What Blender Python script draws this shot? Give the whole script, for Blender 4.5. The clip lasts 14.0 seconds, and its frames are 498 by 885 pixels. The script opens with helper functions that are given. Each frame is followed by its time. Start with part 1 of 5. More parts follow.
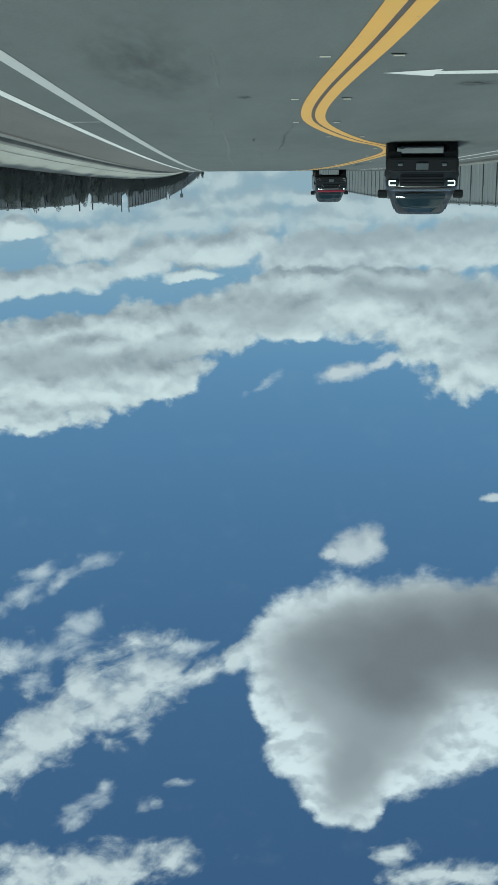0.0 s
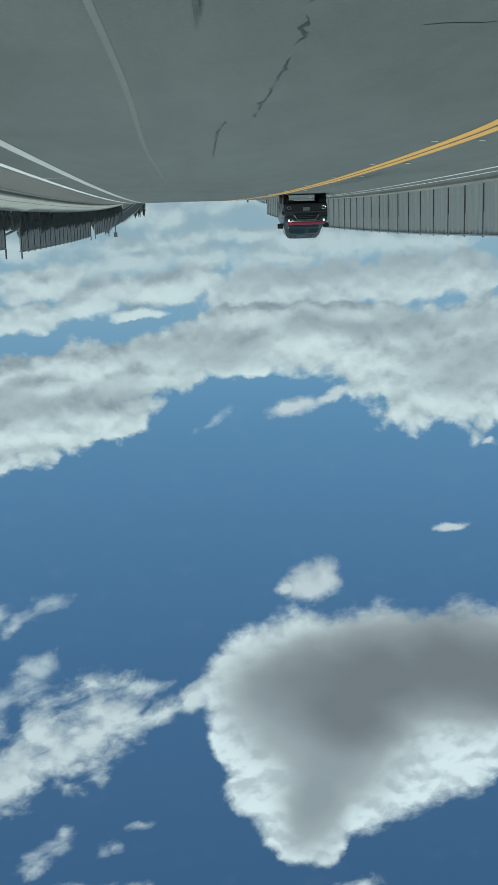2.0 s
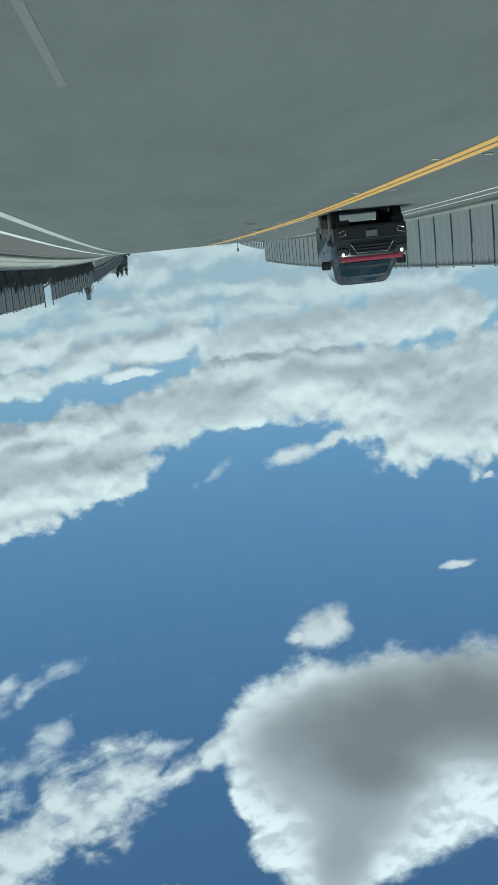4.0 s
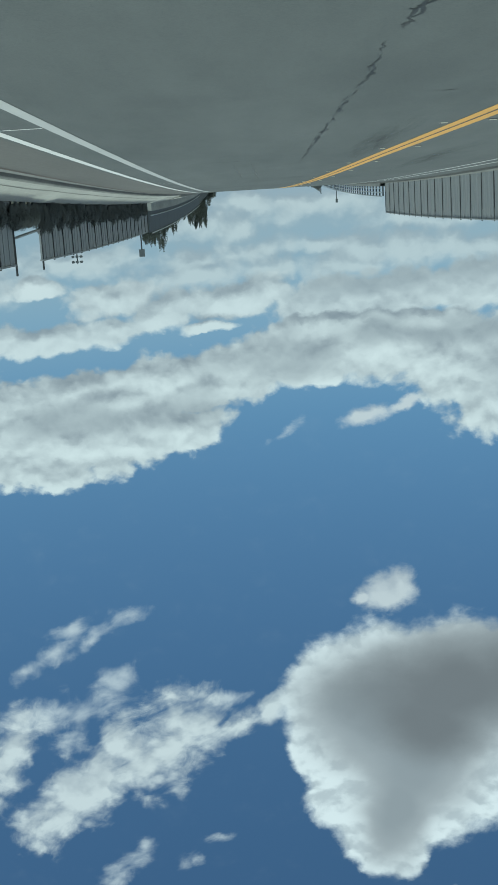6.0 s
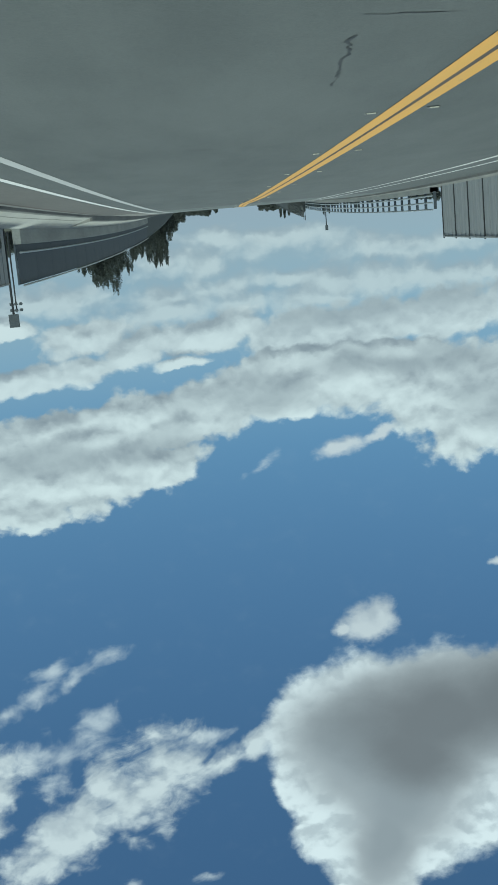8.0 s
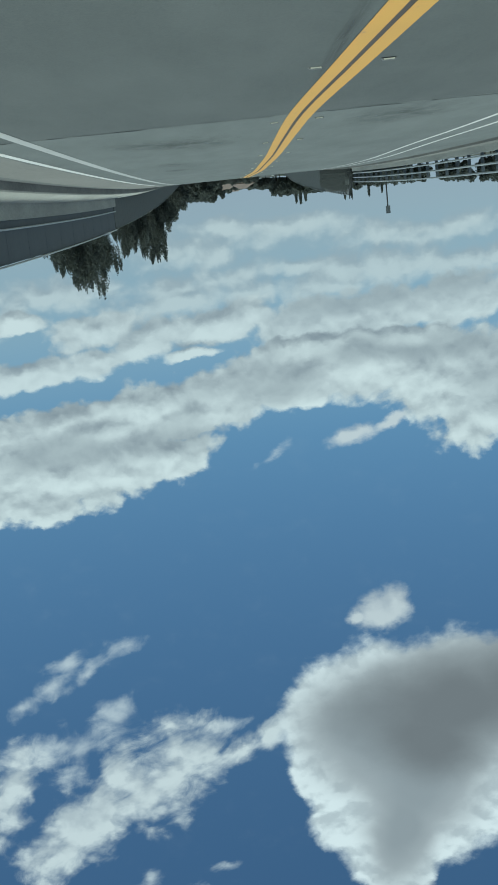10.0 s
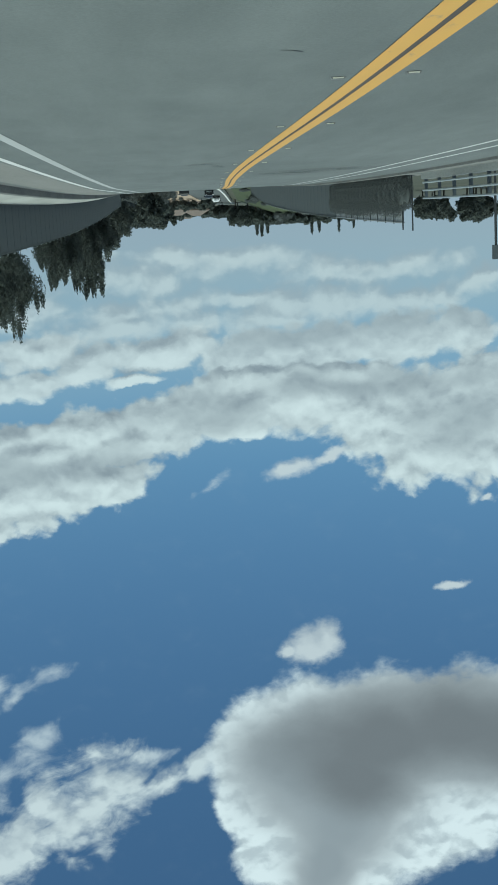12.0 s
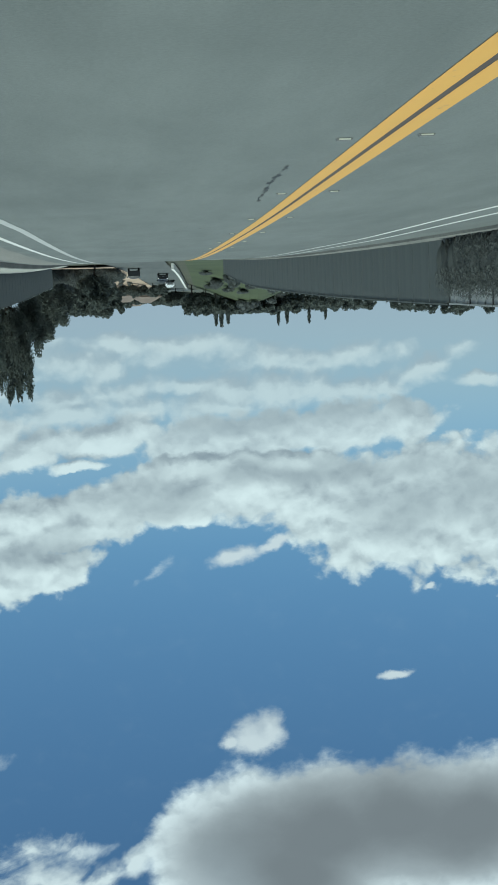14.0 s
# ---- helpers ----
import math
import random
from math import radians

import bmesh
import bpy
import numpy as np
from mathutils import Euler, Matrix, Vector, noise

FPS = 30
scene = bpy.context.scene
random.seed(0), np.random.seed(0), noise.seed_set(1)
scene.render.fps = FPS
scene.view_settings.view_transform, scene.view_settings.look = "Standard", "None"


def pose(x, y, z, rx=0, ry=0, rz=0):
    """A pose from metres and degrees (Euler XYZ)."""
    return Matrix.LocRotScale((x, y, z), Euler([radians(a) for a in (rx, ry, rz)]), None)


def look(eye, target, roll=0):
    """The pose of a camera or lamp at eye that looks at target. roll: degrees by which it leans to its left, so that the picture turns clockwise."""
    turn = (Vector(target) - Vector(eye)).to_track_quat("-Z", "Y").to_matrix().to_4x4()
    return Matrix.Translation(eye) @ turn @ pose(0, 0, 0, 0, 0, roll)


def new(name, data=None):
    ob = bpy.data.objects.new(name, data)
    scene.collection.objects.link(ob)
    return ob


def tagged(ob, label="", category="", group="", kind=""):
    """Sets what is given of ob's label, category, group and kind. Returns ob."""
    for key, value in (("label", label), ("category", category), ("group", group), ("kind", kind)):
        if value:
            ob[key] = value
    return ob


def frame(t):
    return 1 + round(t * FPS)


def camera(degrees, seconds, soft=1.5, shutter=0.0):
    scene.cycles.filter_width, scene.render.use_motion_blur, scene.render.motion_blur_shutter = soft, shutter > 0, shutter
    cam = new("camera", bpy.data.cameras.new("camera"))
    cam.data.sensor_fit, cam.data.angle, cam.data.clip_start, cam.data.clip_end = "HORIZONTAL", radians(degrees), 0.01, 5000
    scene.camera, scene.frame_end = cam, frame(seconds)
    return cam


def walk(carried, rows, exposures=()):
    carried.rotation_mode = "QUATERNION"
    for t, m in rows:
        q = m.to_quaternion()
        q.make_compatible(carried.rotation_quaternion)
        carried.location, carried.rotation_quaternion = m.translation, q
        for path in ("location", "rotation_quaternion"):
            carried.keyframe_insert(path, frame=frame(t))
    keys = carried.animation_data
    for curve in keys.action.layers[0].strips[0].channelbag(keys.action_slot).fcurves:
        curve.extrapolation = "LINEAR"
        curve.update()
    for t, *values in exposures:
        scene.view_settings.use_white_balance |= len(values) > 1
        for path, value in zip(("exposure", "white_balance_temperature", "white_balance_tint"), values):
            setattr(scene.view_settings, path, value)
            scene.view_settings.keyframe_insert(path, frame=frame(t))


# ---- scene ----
cam = camera(23.04, 14.0, soft=1.6)

# The road climbs to a crest at CREST and falls beyond it; curvature BEND per metre.
BEND, CREST, EYE = 0.00032272, 260.57, 1.5


def road_z(y):
    """Height of the carriageway along its length."""
    if y < 370:
        return -BEND * (y - CREST) ** 2 / 2
    z0, s0 = -BEND * (370 - CREST) ** 2 / 2, -BEND * (370 - CREST)
    if y < 500:
        d = y - 370
        return z0 + s0 * d + 0.00024 * d * d
    d = y - 500
    z1 = z0 + s0 * 130 + 0.00024 * 130 * 130
    return z1 + 0.027 * d - 0.000004 * d * d


def drive(t, x, y, yaw, pitch, roll, bounce=0.0):
    """A row of the drive: the phone is held upside down, EYE over the road."""
    eye = Vector((x, y, road_z(y) + EYE + bounce))
    a, p = radians(yaw), radians(pitch)
    ahead = Vector((-math.sin(a) * math.cos(p), math.cos(a) * math.cos(p), math.sin(p)))
    return t, look(eye, eye + ahead, roll + 180)


walk(cam, [
    drive(0, 0.143, 0.00, 0.312, 15.479, -0.533, 0.13),
    drive(0.5, 0.143, 5.71, 0.671, 13.090, -2.050),
    drive(1, 0.134, 11.33, 1.386, 9.250, -3.152),
    drive(1.5, 0.245, 17.36, 1.804, 11.139, -2.817),
    drive(2, -0.079, 23.35, 2.702, 13.820, -1.603),
    drive(2.2, -0.036, 25.76, 2.780, 14.795, -1.891),
    drive(4.3, -0.235, 52.37, 2.601, 11.087, -5.991),
    drive(4.5, -0.299, 55.64, 1.913, 10.995, -5.856),
    drive(5, -0.327, 63.99, 0.321, 11.300, -5.690),
    drive(5.5, -0.178, 72.79, -0.587, 12.259, -5.013),
    drive(6, -0.053, 82.10, -0.784, 13.174, -3.552),
    drive(6.5, -0.191, 91.95, -0.376, 12.829, -2.859),
    drive(7, -0.261, 102.23, -0.019, 12.075, -3.035),
    drive(7.5, -0.366, 112.76, 0.409, 11.533, -4.364),
    drive(7.7, -0.399, 117.03, 0.569, 11.574, -4.791),
    drive(10, -0.533, 169.69, -0.079, 12.077, -6.014),
    drive(10.5, -0.504, 180.77, -0.818, 11.301, -5.344),
    drive(11, -0.392, 191.70, -0.709, 10.794, -4.477),
    drive(11.5, -0.152, 202.44, 0.878, 10.746, -3.579),
    drive(12, 0.076, 213.14, 2.941, 10.876, -3.036),
    drive(12.5, 0.232, 223.74, 4.892, 10.763, -2.673),
    drive(13, 0.327, 234.20, 6.082, 9.819, -2.700),
    drive(13.5, 0.26, 244.48, 6.348, 8.128, -2.499),
    drive(14, 0.214, 254.53, 5.773, 6.906, -2.166),
], exposures=[(0, -0.02, 5890, -14), (0.6, 0.0, 5890, -14), (1.0, 0.16, 5890, -14), (1.5, 0.03, 5890, -14), (2.2, 0.0, 5890, -14), (4.3, 0.2, 5890, -14), (5.2, 0.19, 5890, -14), (6.5, -0.04, 5890, -14), (7.5, 0.05, 5890, -14), (10, 0.0, 5890, -14),
             (11, 0.02, 5890, -14), (11.5, 0.2, 5890, -14), (12, 0.03, 5890, -14), (12.5, 0.02, 5890, -14), (13.0, 0.06, 5890, -14), (13.5, 0.17, 5890, -14), (14, 0.16, 5890, -14)])

# ---- world and light ----
SUN_EL, SUN_AZ = radians(62), radians(148)
world = bpy.data.worlds.new("sky")
scene.world = world
world.use_nodes = True
W = world.node_tree
W.nodes.clear()


def wire(a, b):
    W.links.new(a, b)


def wmath(op, a, b=None, c=None, clamp=False):
    n = W.nodes.new("ShaderNodeMath")
    n.operation, n.use_clamp = op, clamp
    for k, v in enumerate((a, b, c)):
        if v is None:
            continue
        if isinstance(v, (int, float)):
            n.inputs[k].default_value = v
        else:
            wire(v, n.inputs[k])
    return n.outputs[0]


def wvec(op, a, b=None, scale=None):
    n = W.nodes.new("ShaderNodeVectorMath")
    n.operation = op
    for k, v in enumerate((a, b)):
        if v is None:
            continue
        if isinstance(v, tuple):
            n.inputs[k].default_value = v
        else:
            wire(v, n.inputs[k])
    if scale is not None:
        n.inputs["Scale"].default_value = scale
    return n.outputs["Value"] if op in ("LENGTH", "DOT_PRODUCT") else n.outputs["Vector"]


def wnoise(vector, scale, detail=6.0, rough=0.55, dist=0.0):
    n = W.nodes.new("ShaderNodeTexNoise")
    n.inputs["Scale"].default_value, n.inputs["Detail"].default_value = scale, detail
    n.inputs["Roughness"].default_value, n.inputs["Distortion"].default_value = rough, dist
    wire(vector, n.inputs["Vector"])
    return n


def ramp01(value, lo, hi):
    n = W.nodes.new("ShaderNodeMapRange")
    n.interpolation_type = "SMOOTHSTEP"
    wire(value, n.inputs["Value"])
    n.inputs["From Min"].default_value, n.inputs["From Max"].default_value = lo, hi
    return n.outputs["Result"]


def wmix(fac, a, b):
    n = W.nodes.new("ShaderNodeMix")
    n.data_type = "RGBA"
    for v, socket in ((fac, n.inputs["Factor"]), (a, n.inputs["A"]), (b, n.inputs["B"])):
        if isinstance(v, (int, float)):
            socket.default_value = v
        elif isinstance(v, tuple):
            socket.default_value = (*v, 1)
        else:
            wire(v, socket)
    return n.outputs["Result"]


coord = W.nodes.new("ShaderNodeTexCoord").outputs["Generated"]
split = W.nodes.new("ShaderNodeSeparateXYZ")
wire(coord, split.inputs[0])
depth = wmath("MAXIMUM", wmath("ABSOLUTE", split.outputs["Y"]), 0.12)
flat_u, flat_v = wmath("DIVIDE", split.outputs["X"], depth), wmath("DIVIDE", split.outputs["Z"], depth)
both = W.nodes.new("ShaderNodeCombineXYZ")
wire(flat_u, both.inputs[0]), wire(flat_v, both.inputs[1])
place = both.outputs[0]

# Ragged edges: the place is shifted by noise before the cloud lobes are looked up.
stretch = W.nodes.new("ShaderNodeMapping")
stretch.inputs["Scale"].default_value = (1.0, 1.35, 1.0)
wire(place, stretch.inputs["Vector"])
wide = stretch.outputs[0]


def jitter(scale, detail, rough, amount):
    n = wnoise(wide, scale, detail, rough)
    return wvec("SCALE", wvec("SUBTRACT", n.outputs["Color"], (0.5, 0.5, 0.5)), scale=amount)


moved = wvec("ADD", wvec("ADD", place, jitter(11, 2, 0.5, 0.016)), jitter(42, 5, 0.6, 0.013))


def raised(by):
    """The same place a little higher in the sky, towards the light."""
    return wvec("ADD", moved, (0.15 * by, by, 0.0))


def lobe(at, u, v, a, b, turn):
    """One rounded mass of a cloud: 1 in its middle, a half at its rim, 0 far outside."""
    n = W.nodes.new("ShaderNodeTexGradient")
    n.gradient_type = "SPHERICAL"
    m = n.texture_mapping
    m.vector_type, m.translation, m.rotation, m.scale = "TEXTURE", (u, v, 0), (0, 0, radians(turn)), (2 * a, 2 * b, 1)
    wire(at, n.inputs["Vector"])
    return n.outputs["Fac"]


def gathered(at, *masses):
    """Several masses grown together into one cloud: 0 at the rim, 1 at most."""
    out = None
    for m in masses:
        here = lobe(at, *m)
        out = here if out is None else wmath("SMOOTH_MAX", out, here, 0.14)
    return wmath("MULTIPLY_ADD", out, 2.0, -1.0)


def long_bank(at):
    return gathered(
        at,
        (0.23, 0.2122, 0.0592, 0.0459, -1), (0.1696, 0.2274, 0.0746, 0.0336, 3), (0.1079, 0.2208, 0.0599, 0.0269, 12),
        (0.063, 0.2203, 0.036, 0.014, 22), (0.1532, 0.183, 0.0639, 0.017, 2), (0.0782, 0.1771, 0.0541, 0.019, 7),
        (0.0127, 0.1717, 0.0539, 0.0243, 14), (-0.0433, 0.1643, 0.0489, 0.0263, 3), (-0.0991, 0.1611, 0.0539, 0.0263, -3),
        (-0.1485, 0.1757, 0.0396, 0.0316, -11), (-0.1982, 0.1904, 0.0497, 0.0446, -9), (-0.2051, 0.1869, 0.0562, 0.0499, -4),
        (-0.2638, 0.1858, 0.0621, 0.0546, -4), (-0.3331, 0.1902, 0.0683, 0.0578, -4), (-0.4035, 0.1947, 0.0694, 0.0555, -4),
        (0.2904, 0.2044, 0.064, 0.0431, -1), (0.1306, 0.2003, 0.0612, 0.0191, 4), (-0.0618, 0.1411, 0.0556, 0.013, -1),
        (-0.136, 0.1442, 0.0557, 0.013, -1), (0.0458, 0.1917, 0.0376, 0.0143, 10))


def low_bank(at):
    return gathered(
        at,
        (0.1718, 0.1406, 0.0447, 0.0117, 3), (0.1208, 0.1361, 0.0244, 0.0116, 9), (0.1173, 0.1086, 0.041, 0.0136, 3),
        (0.0695, 0.1182, 0.0339, 0.0136, 13), (0.0119, 0.1119, 0.0579, 0.0147, 5), (-0.0432, 0.1207, 0.0435, 0.0169, -1),
        (-0.0985, 0.1198, 0.0532, 0.0201, -1), (0.0376, 0.1346, 0.0214, 0.0048, 5), (-0.112, 0.1163, 0.0644, 0.0184, -3),
        (-0.1738, 0.1127, 0.0601, 0.0207, 1), (-0.2316, 0.1087, 0.0379, 0.0165, 7), (0.2248, 0.1387, 0.0484, 0.0128, -1),
        (-0.0508, 0.1222, 0.044, 0.0162, -3), (0.1808, 0.0971, 0.0287, 0.0073, -1))


def haze_bank(at):
    return gathered(
        at,
        (0.1523, 0.0762, 0.0545, 0.0117, -1), (0.0434, 0.0817, 0.0547, 0.0108, 3), (-0.0615, 0.0886, 0.0503, 0.0108, -3),
        (-0.1043, 0.0779, 0.0515, 0.0121, -3), (-0.1893, 0.08, 0.0523, 0.0104, 5), (-0.252, 0.0667, 0.0286, 0.0067, 22),
        (-0.3003, 0.08, 0.0176, 0.0048, -3), (0.0349, 0.0914, 0.0637, 0.012, 5), (0.0415, 0.0521, 0.0497, 0.0109, 1),
        (-0.0275, 0.0395, 0.0549, 0.0082, -3), (-0.1522, 0.0547, 0.066, 0.0093, 1), (0.2261, 0.0925, 0.0455, 0.0118, -1),
        (-0.0487, 0.0727, 0.0416, 0.0083, -3))


def tower(at):
    return gathered(
        at,
        (-0.047, 0.474, 0.0454, 0.0560, -1), (-0.0964, 0.4719, 0.0756, 0.0704, -1), (-0.1646, 0.4755, 0.0808, 0.0772, -1),
        (-0.2255, 0.4818, 0.0759, 0.0786, -1), (-0.029, 0.517, 0.0265, 0.0292, -1), (-0.0641, 0.5527, 0.0437, 0.0543, -1),
        (-0.0842, 0.602, 0.0375, 0.0457, -1), (-0.1021, 0.6216, 0.0251, 0.0295, -1), (-0.1288, 0.5707, 0.0439, 0.0508, -1),
        (-0.1768, 0.5399, 0.0561, 0.0571, 16), (-0.2227, 0.5332, 0.056, 0.0542, 10), (-0.2777, 0.4724, 0.0868, 0.0743, 1),
        (-0.3605, 0.4724, 0.0885, 0.0801, -1), (-0.4446, 0.4696, 0.0953, 0.0862, -1), (-0.1306, 0.5365, 0.0717, 0.0681, -1),
        (-0.155, 0.5051, 0.0755, 0.0577, -6))


def tower_shade(at):
    return gathered(
        at,
        (-0.1543, 0.4672, 0.1084, 0.0483, -1), (-0.1297, 0.4972, 0.0624, 0.0382, -22), (-0.2244, 0.4571, 0.0856, 0.0503, -1),
        (-0.2779, 0.4645, 0.0964, 0.0479, 5), (-0.3815, 0.4584, 0.1038, 0.0536, 3))


def ragged(at):
    return gathered(
        at,
        (0.0834, 0.4816, 0.0279, 0.0376, 18), (0.1177, 0.5223, 0.0583, 0.0281, 26), (0.1809, 0.5475, 0.059, 0.0283, 26),
        (0.2171, 0.5781, 0.0335, 0.0206, 34), (0.0335, 0.4878, 0.0246, 0.0107, 29), (0.1434, 0.4959, 0.0151, 0.0208, -3),
        (0.2431, 0.5064, 0.0181, 0.0432, -26), (0.1633, 0.6941, 0.0933, 0.0256, 6), (0.2796, 0.6893, 0.0529, 0.0244, -1),
        (0.0702, 0.6814, 0.0223, 0.0104, 38), (-0.1875, 0.7034, 0.064, 0.016, -1), (-0.139, 0.6784, 0.0201, 0.0134, -1),
        (0.2868, 0.5343, 0.0366, 0.0327, 18), (0.0088, 0.4768, 0.0185, 0.0117, 34), (0.1018, 0.5122, 0.0416, 0.0268, 29),
        (0.1999, 0.6844, 0.0423, 0.0219, -1))


def wisps(at):
    return gathered(
        at,
        (0.1989, 0.4691, 0.0633, 0.0161, 9), (0.1502, 0.4574, 0.0302, 0.0187, 36), (0.189, 0.497, 0.0185, 0.0108, 18),
        (0.2015, 0.4184, 0.0321, 0.0076, 36), (0.1287, 0.3796, 0.0168, 0.0067, 9), (0.1601, 0.4008, 0.0227, 0.0061, 40),
        (0.1791, 0.3918, 0.0173, 0.0071, 28), (0.2225, 0.4299, 0.0125, 0.0081, 38), (0.1544, 0.6261, 0.0228, 0.01, 34),
        (0.0937, 0.6245, 0.0094, 0.0149, -26), (0.1321, 0.6061, 0.0087, 0.0071, 39), (0.1499, 0.6311, 0.0236, 0.0094, 44),
        (0.0444, 0.4619, 0.0202, 0.0065, 10), (0.0603, 0.5989, 0.0125, 0.0041, -1), (0.0869, 0.6214, 0.0073, 0.0071, -1),
        (-0.0177, 0.2279, 0.0142, 0.0034, 28), (-0.2281, 0.2374, 0.0089, 0.0044, -14))


def puffs(at):
    return gathered(
        at,
        (-0.0945, 0.3742, 0.0255, 0.0198, 14), (-0.1085, 0.3670, 0.0160, 0.0172, 21), (-0.0760, 0.3775, 0.0110, 0.0080, 0), (-0.2206, 0.3271, 0.0188, 0.0046, 4),
        (-0.0858, 0.218, 0.0245, 0.0087, 14), (-0.1187, 0.2078, 0.0215, 0.0058, 22), (-0.2514, 0.2504, 0.0058, 0.0035, 27))


def bank_shade(at):
    return gathered(
        at,
        (-0.2333, 0.1878, 0.0465, 0.0234, -4), (-0.1644, 0.1481, 0.11, 0.0124, -1), (-0.1664, 0.0943, 0.0805, 0.0141, 3),
        (-0.0906, 0.1049, 0.0561, 0.0103, 3), (-0.3049, 0.1754, 0.0595, 0.0293, -4), (-0.0171, 0.1663, 0.0512, 0.0142, 4),
        (0.0597, 0.2038, 0.0508, 0.0143, 8), (0.1486, 0.2113, 0.0561, 0.0125, 1))


def tower_fold(at):
    return gathered(
        at,
        (-0.1193, 0.5335, 0.0503, 0.0578, -28), (-0.1015, 0.579, 0.0301, 0.0491, -6), (-0.084, 0.4855, 0.0556, 0.0526, -1))


# Billows: two sizes of lumps, and how each falls away towards the light above.


def cells(at, scale):
    n = W.nodes.new("ShaderNodeTexVoronoi")
    n.voronoi_dimensions, n.feature = "2D", "SMOOTH_F1"
    n.inputs["Scale"].default_value, n.inputs["Smoothness"].default_value = scale, 0.6
    n.inputs["Detail"].default_value, n.inputs["Roughness"].default_value = 2.5, 0.55
    wire(wvec("MULTIPLY", at, (0.9, 1.15, 1.0)), n.inputs["Vector"])
    return wmath("SUBTRACT", 0.6, n.outputs["Distance"])


def lumps(at, scale, detail, rough):
    n = wnoise(wvec("MULTIPLY", at, (0.9, 1.15, 1.0)), scale, detail, rough, 0.25)
    return wmath("SUBTRACT", n.outputs["Fac"], 0.5)


RISE = 0.009
broad, broad_up = lumps(moved, 20, 8, 0.6), lumps(raised(RISE), 20, 8, 0.6)
knob, knob_up = cells(moved, 30), cells(raised(RISE), 30)
fine = lumps(place, 110, 5, 0.6)
swell = wmath("MULTIPLY_ADD", knob, 0.75, wmath("MULTIPLY", broad, 1.25))
swell_up = wmath("MULTIPLY_ADD", knob_up, 0.75, wmath("MULTIPLY", broad_up, 1.25))
small, small_up = lumps(moved, 52, 6, 0.6), lumps(raised(0.004), 52, 6, 0.6)
relief = wmath("MULTIPLY_ADD", wmath("SUBTRACT", small, small_up), 0.45, wmath("SUBTRACT", swell, swell_up))

# Streaks: filaments that lean with the high wind.
lean = W.nodes.new("ShaderNodeMapping")
lean.vector_type = "TEXTURE"
lean.inputs["Rotation"].default_value = (0, 0, radians(33))
lean.inputs["Scale"].default_value = (1.5, 0.8, 1.0)
wire(wvec("ADD", place, jitter(9, 3, 0.5, 0.05)), lean.inputs["Vector"])
streak = wmath("SUBTRACT", wnoise(lean.outputs[0], 38, 9, 0.64, 0.3).outputs["Fac"], 0.5)


def within(mass, body, lo, hi):
    """How thick the cloud is; nothing stays far outside its lobes."""
    return wmath("MULTIPLY", ramp01(body, lo, hi), ramp01(mass, -0.9, -0.35))


def cover(mass, lo, hi, lumpy, rough):
    body = wmath("ADD", mass, wmath("MULTIPLY", swell, lumpy))
    return within(mass, wmath("MULTIPLY_ADD", fine, rough, body), lo, hi)


def filmy(mass, lo, hi, lumpy, streaky):
    body = wmath("ADD", mass, wmath("MULTIPLY", swell, lumpy))
    return within(mass, wmath("MULTIPLY_ADD", streak, streaky, body), lo, hi)


def lit(mass, mass_up, bright, dull, bumpy, lo=-0.42, hi=0.42):
    """White where the cloud falls away to open sky above, grey where more of it lies above."""
    slope = wmath("MULTIPLY_ADD", relief, bumpy, wmath("SUBTRACT", mass, mass_up))
    return wmix(ramp01(slope, lo, hi), dull, bright)


sky = W.nodes.new("ShaderNodeTexSky")
sky.sky_type, sky.sun_disc = "NISHITA", False
sky.sun_elevation, sky.sun_rotation = SUN_EL, SUN_AZ
sky.air_density, sky.dust_density, sky.ozone_density = 1.0, 0.2, 3.0
colour = wvec("MULTIPLY", sky.outputs[0], (0.0635, 0.0695, 0.0770))
colour = wmix(wmath("MULTIPLY", wmath("SUBTRACT", 1.0, ramp01(flat_v, -0.02, 0.22)), 0.9), colour, (0.31, 0.355, 0.47))

drift = wvec("ADD", place, jitter(9, 3, 0.5, 0.035))


def shaded(light):
    """The grey hollows in the folds of the two banks."""
    deep = wmath("MULTIPLY_ADD", swell, 1.2, bank_shade(drift))
    return wmix(wmath("MULTIPLY", ramp01(deep, -0.6, 0.75), 0.58), light, (0.31, 0.33, 0.38))


# Thin low haze, then the low bank, the long bank, the ragged drift and the near cloud.
m, up = haze_bank(moved), haze_bank(raised(0.006))
colour = wmix(wmath("MULTIPLY", cover(m, -1.15, 0.45, 1.7, 0.3), 0.86), colour, lit(m, up, (0.56, 0.58, 0.63), (0.36, 0.385, 0.445), 1.3, -0.8, 0.6))
m, up = low_bank(moved), low_bank(raised(0.006))
colour = wmix(wmath("MULTIPLY", cover(m, -0.42, 0.06, 0.9, 0.35), 0.95), colour, shaded(lit(m, up, (0.68, 0.69, 0.735), (0.27, 0.29, 0.345), 1.1, -1.3, 0.95)))
m = wisps(moved)
colour = wmix(wmath("MULTIPLY", filmy(m, -0.55, 1.3, 1.2, 2.8), 0.8), colour, (0.60, 0.61, 0.68))
m, up = puffs(moved), puffs(raised(RISE))
colour = wmix(wmath("MULTIPLY", cover(m, -0.12, 0.6, 0.35, 0.6), 0.92), colour, lit(m, up, (0.62, 0.61, 0.66), (0.47, 0.475, 0.54), 0.8))
m, up = ragged(moved), ragged(raised(RISE))
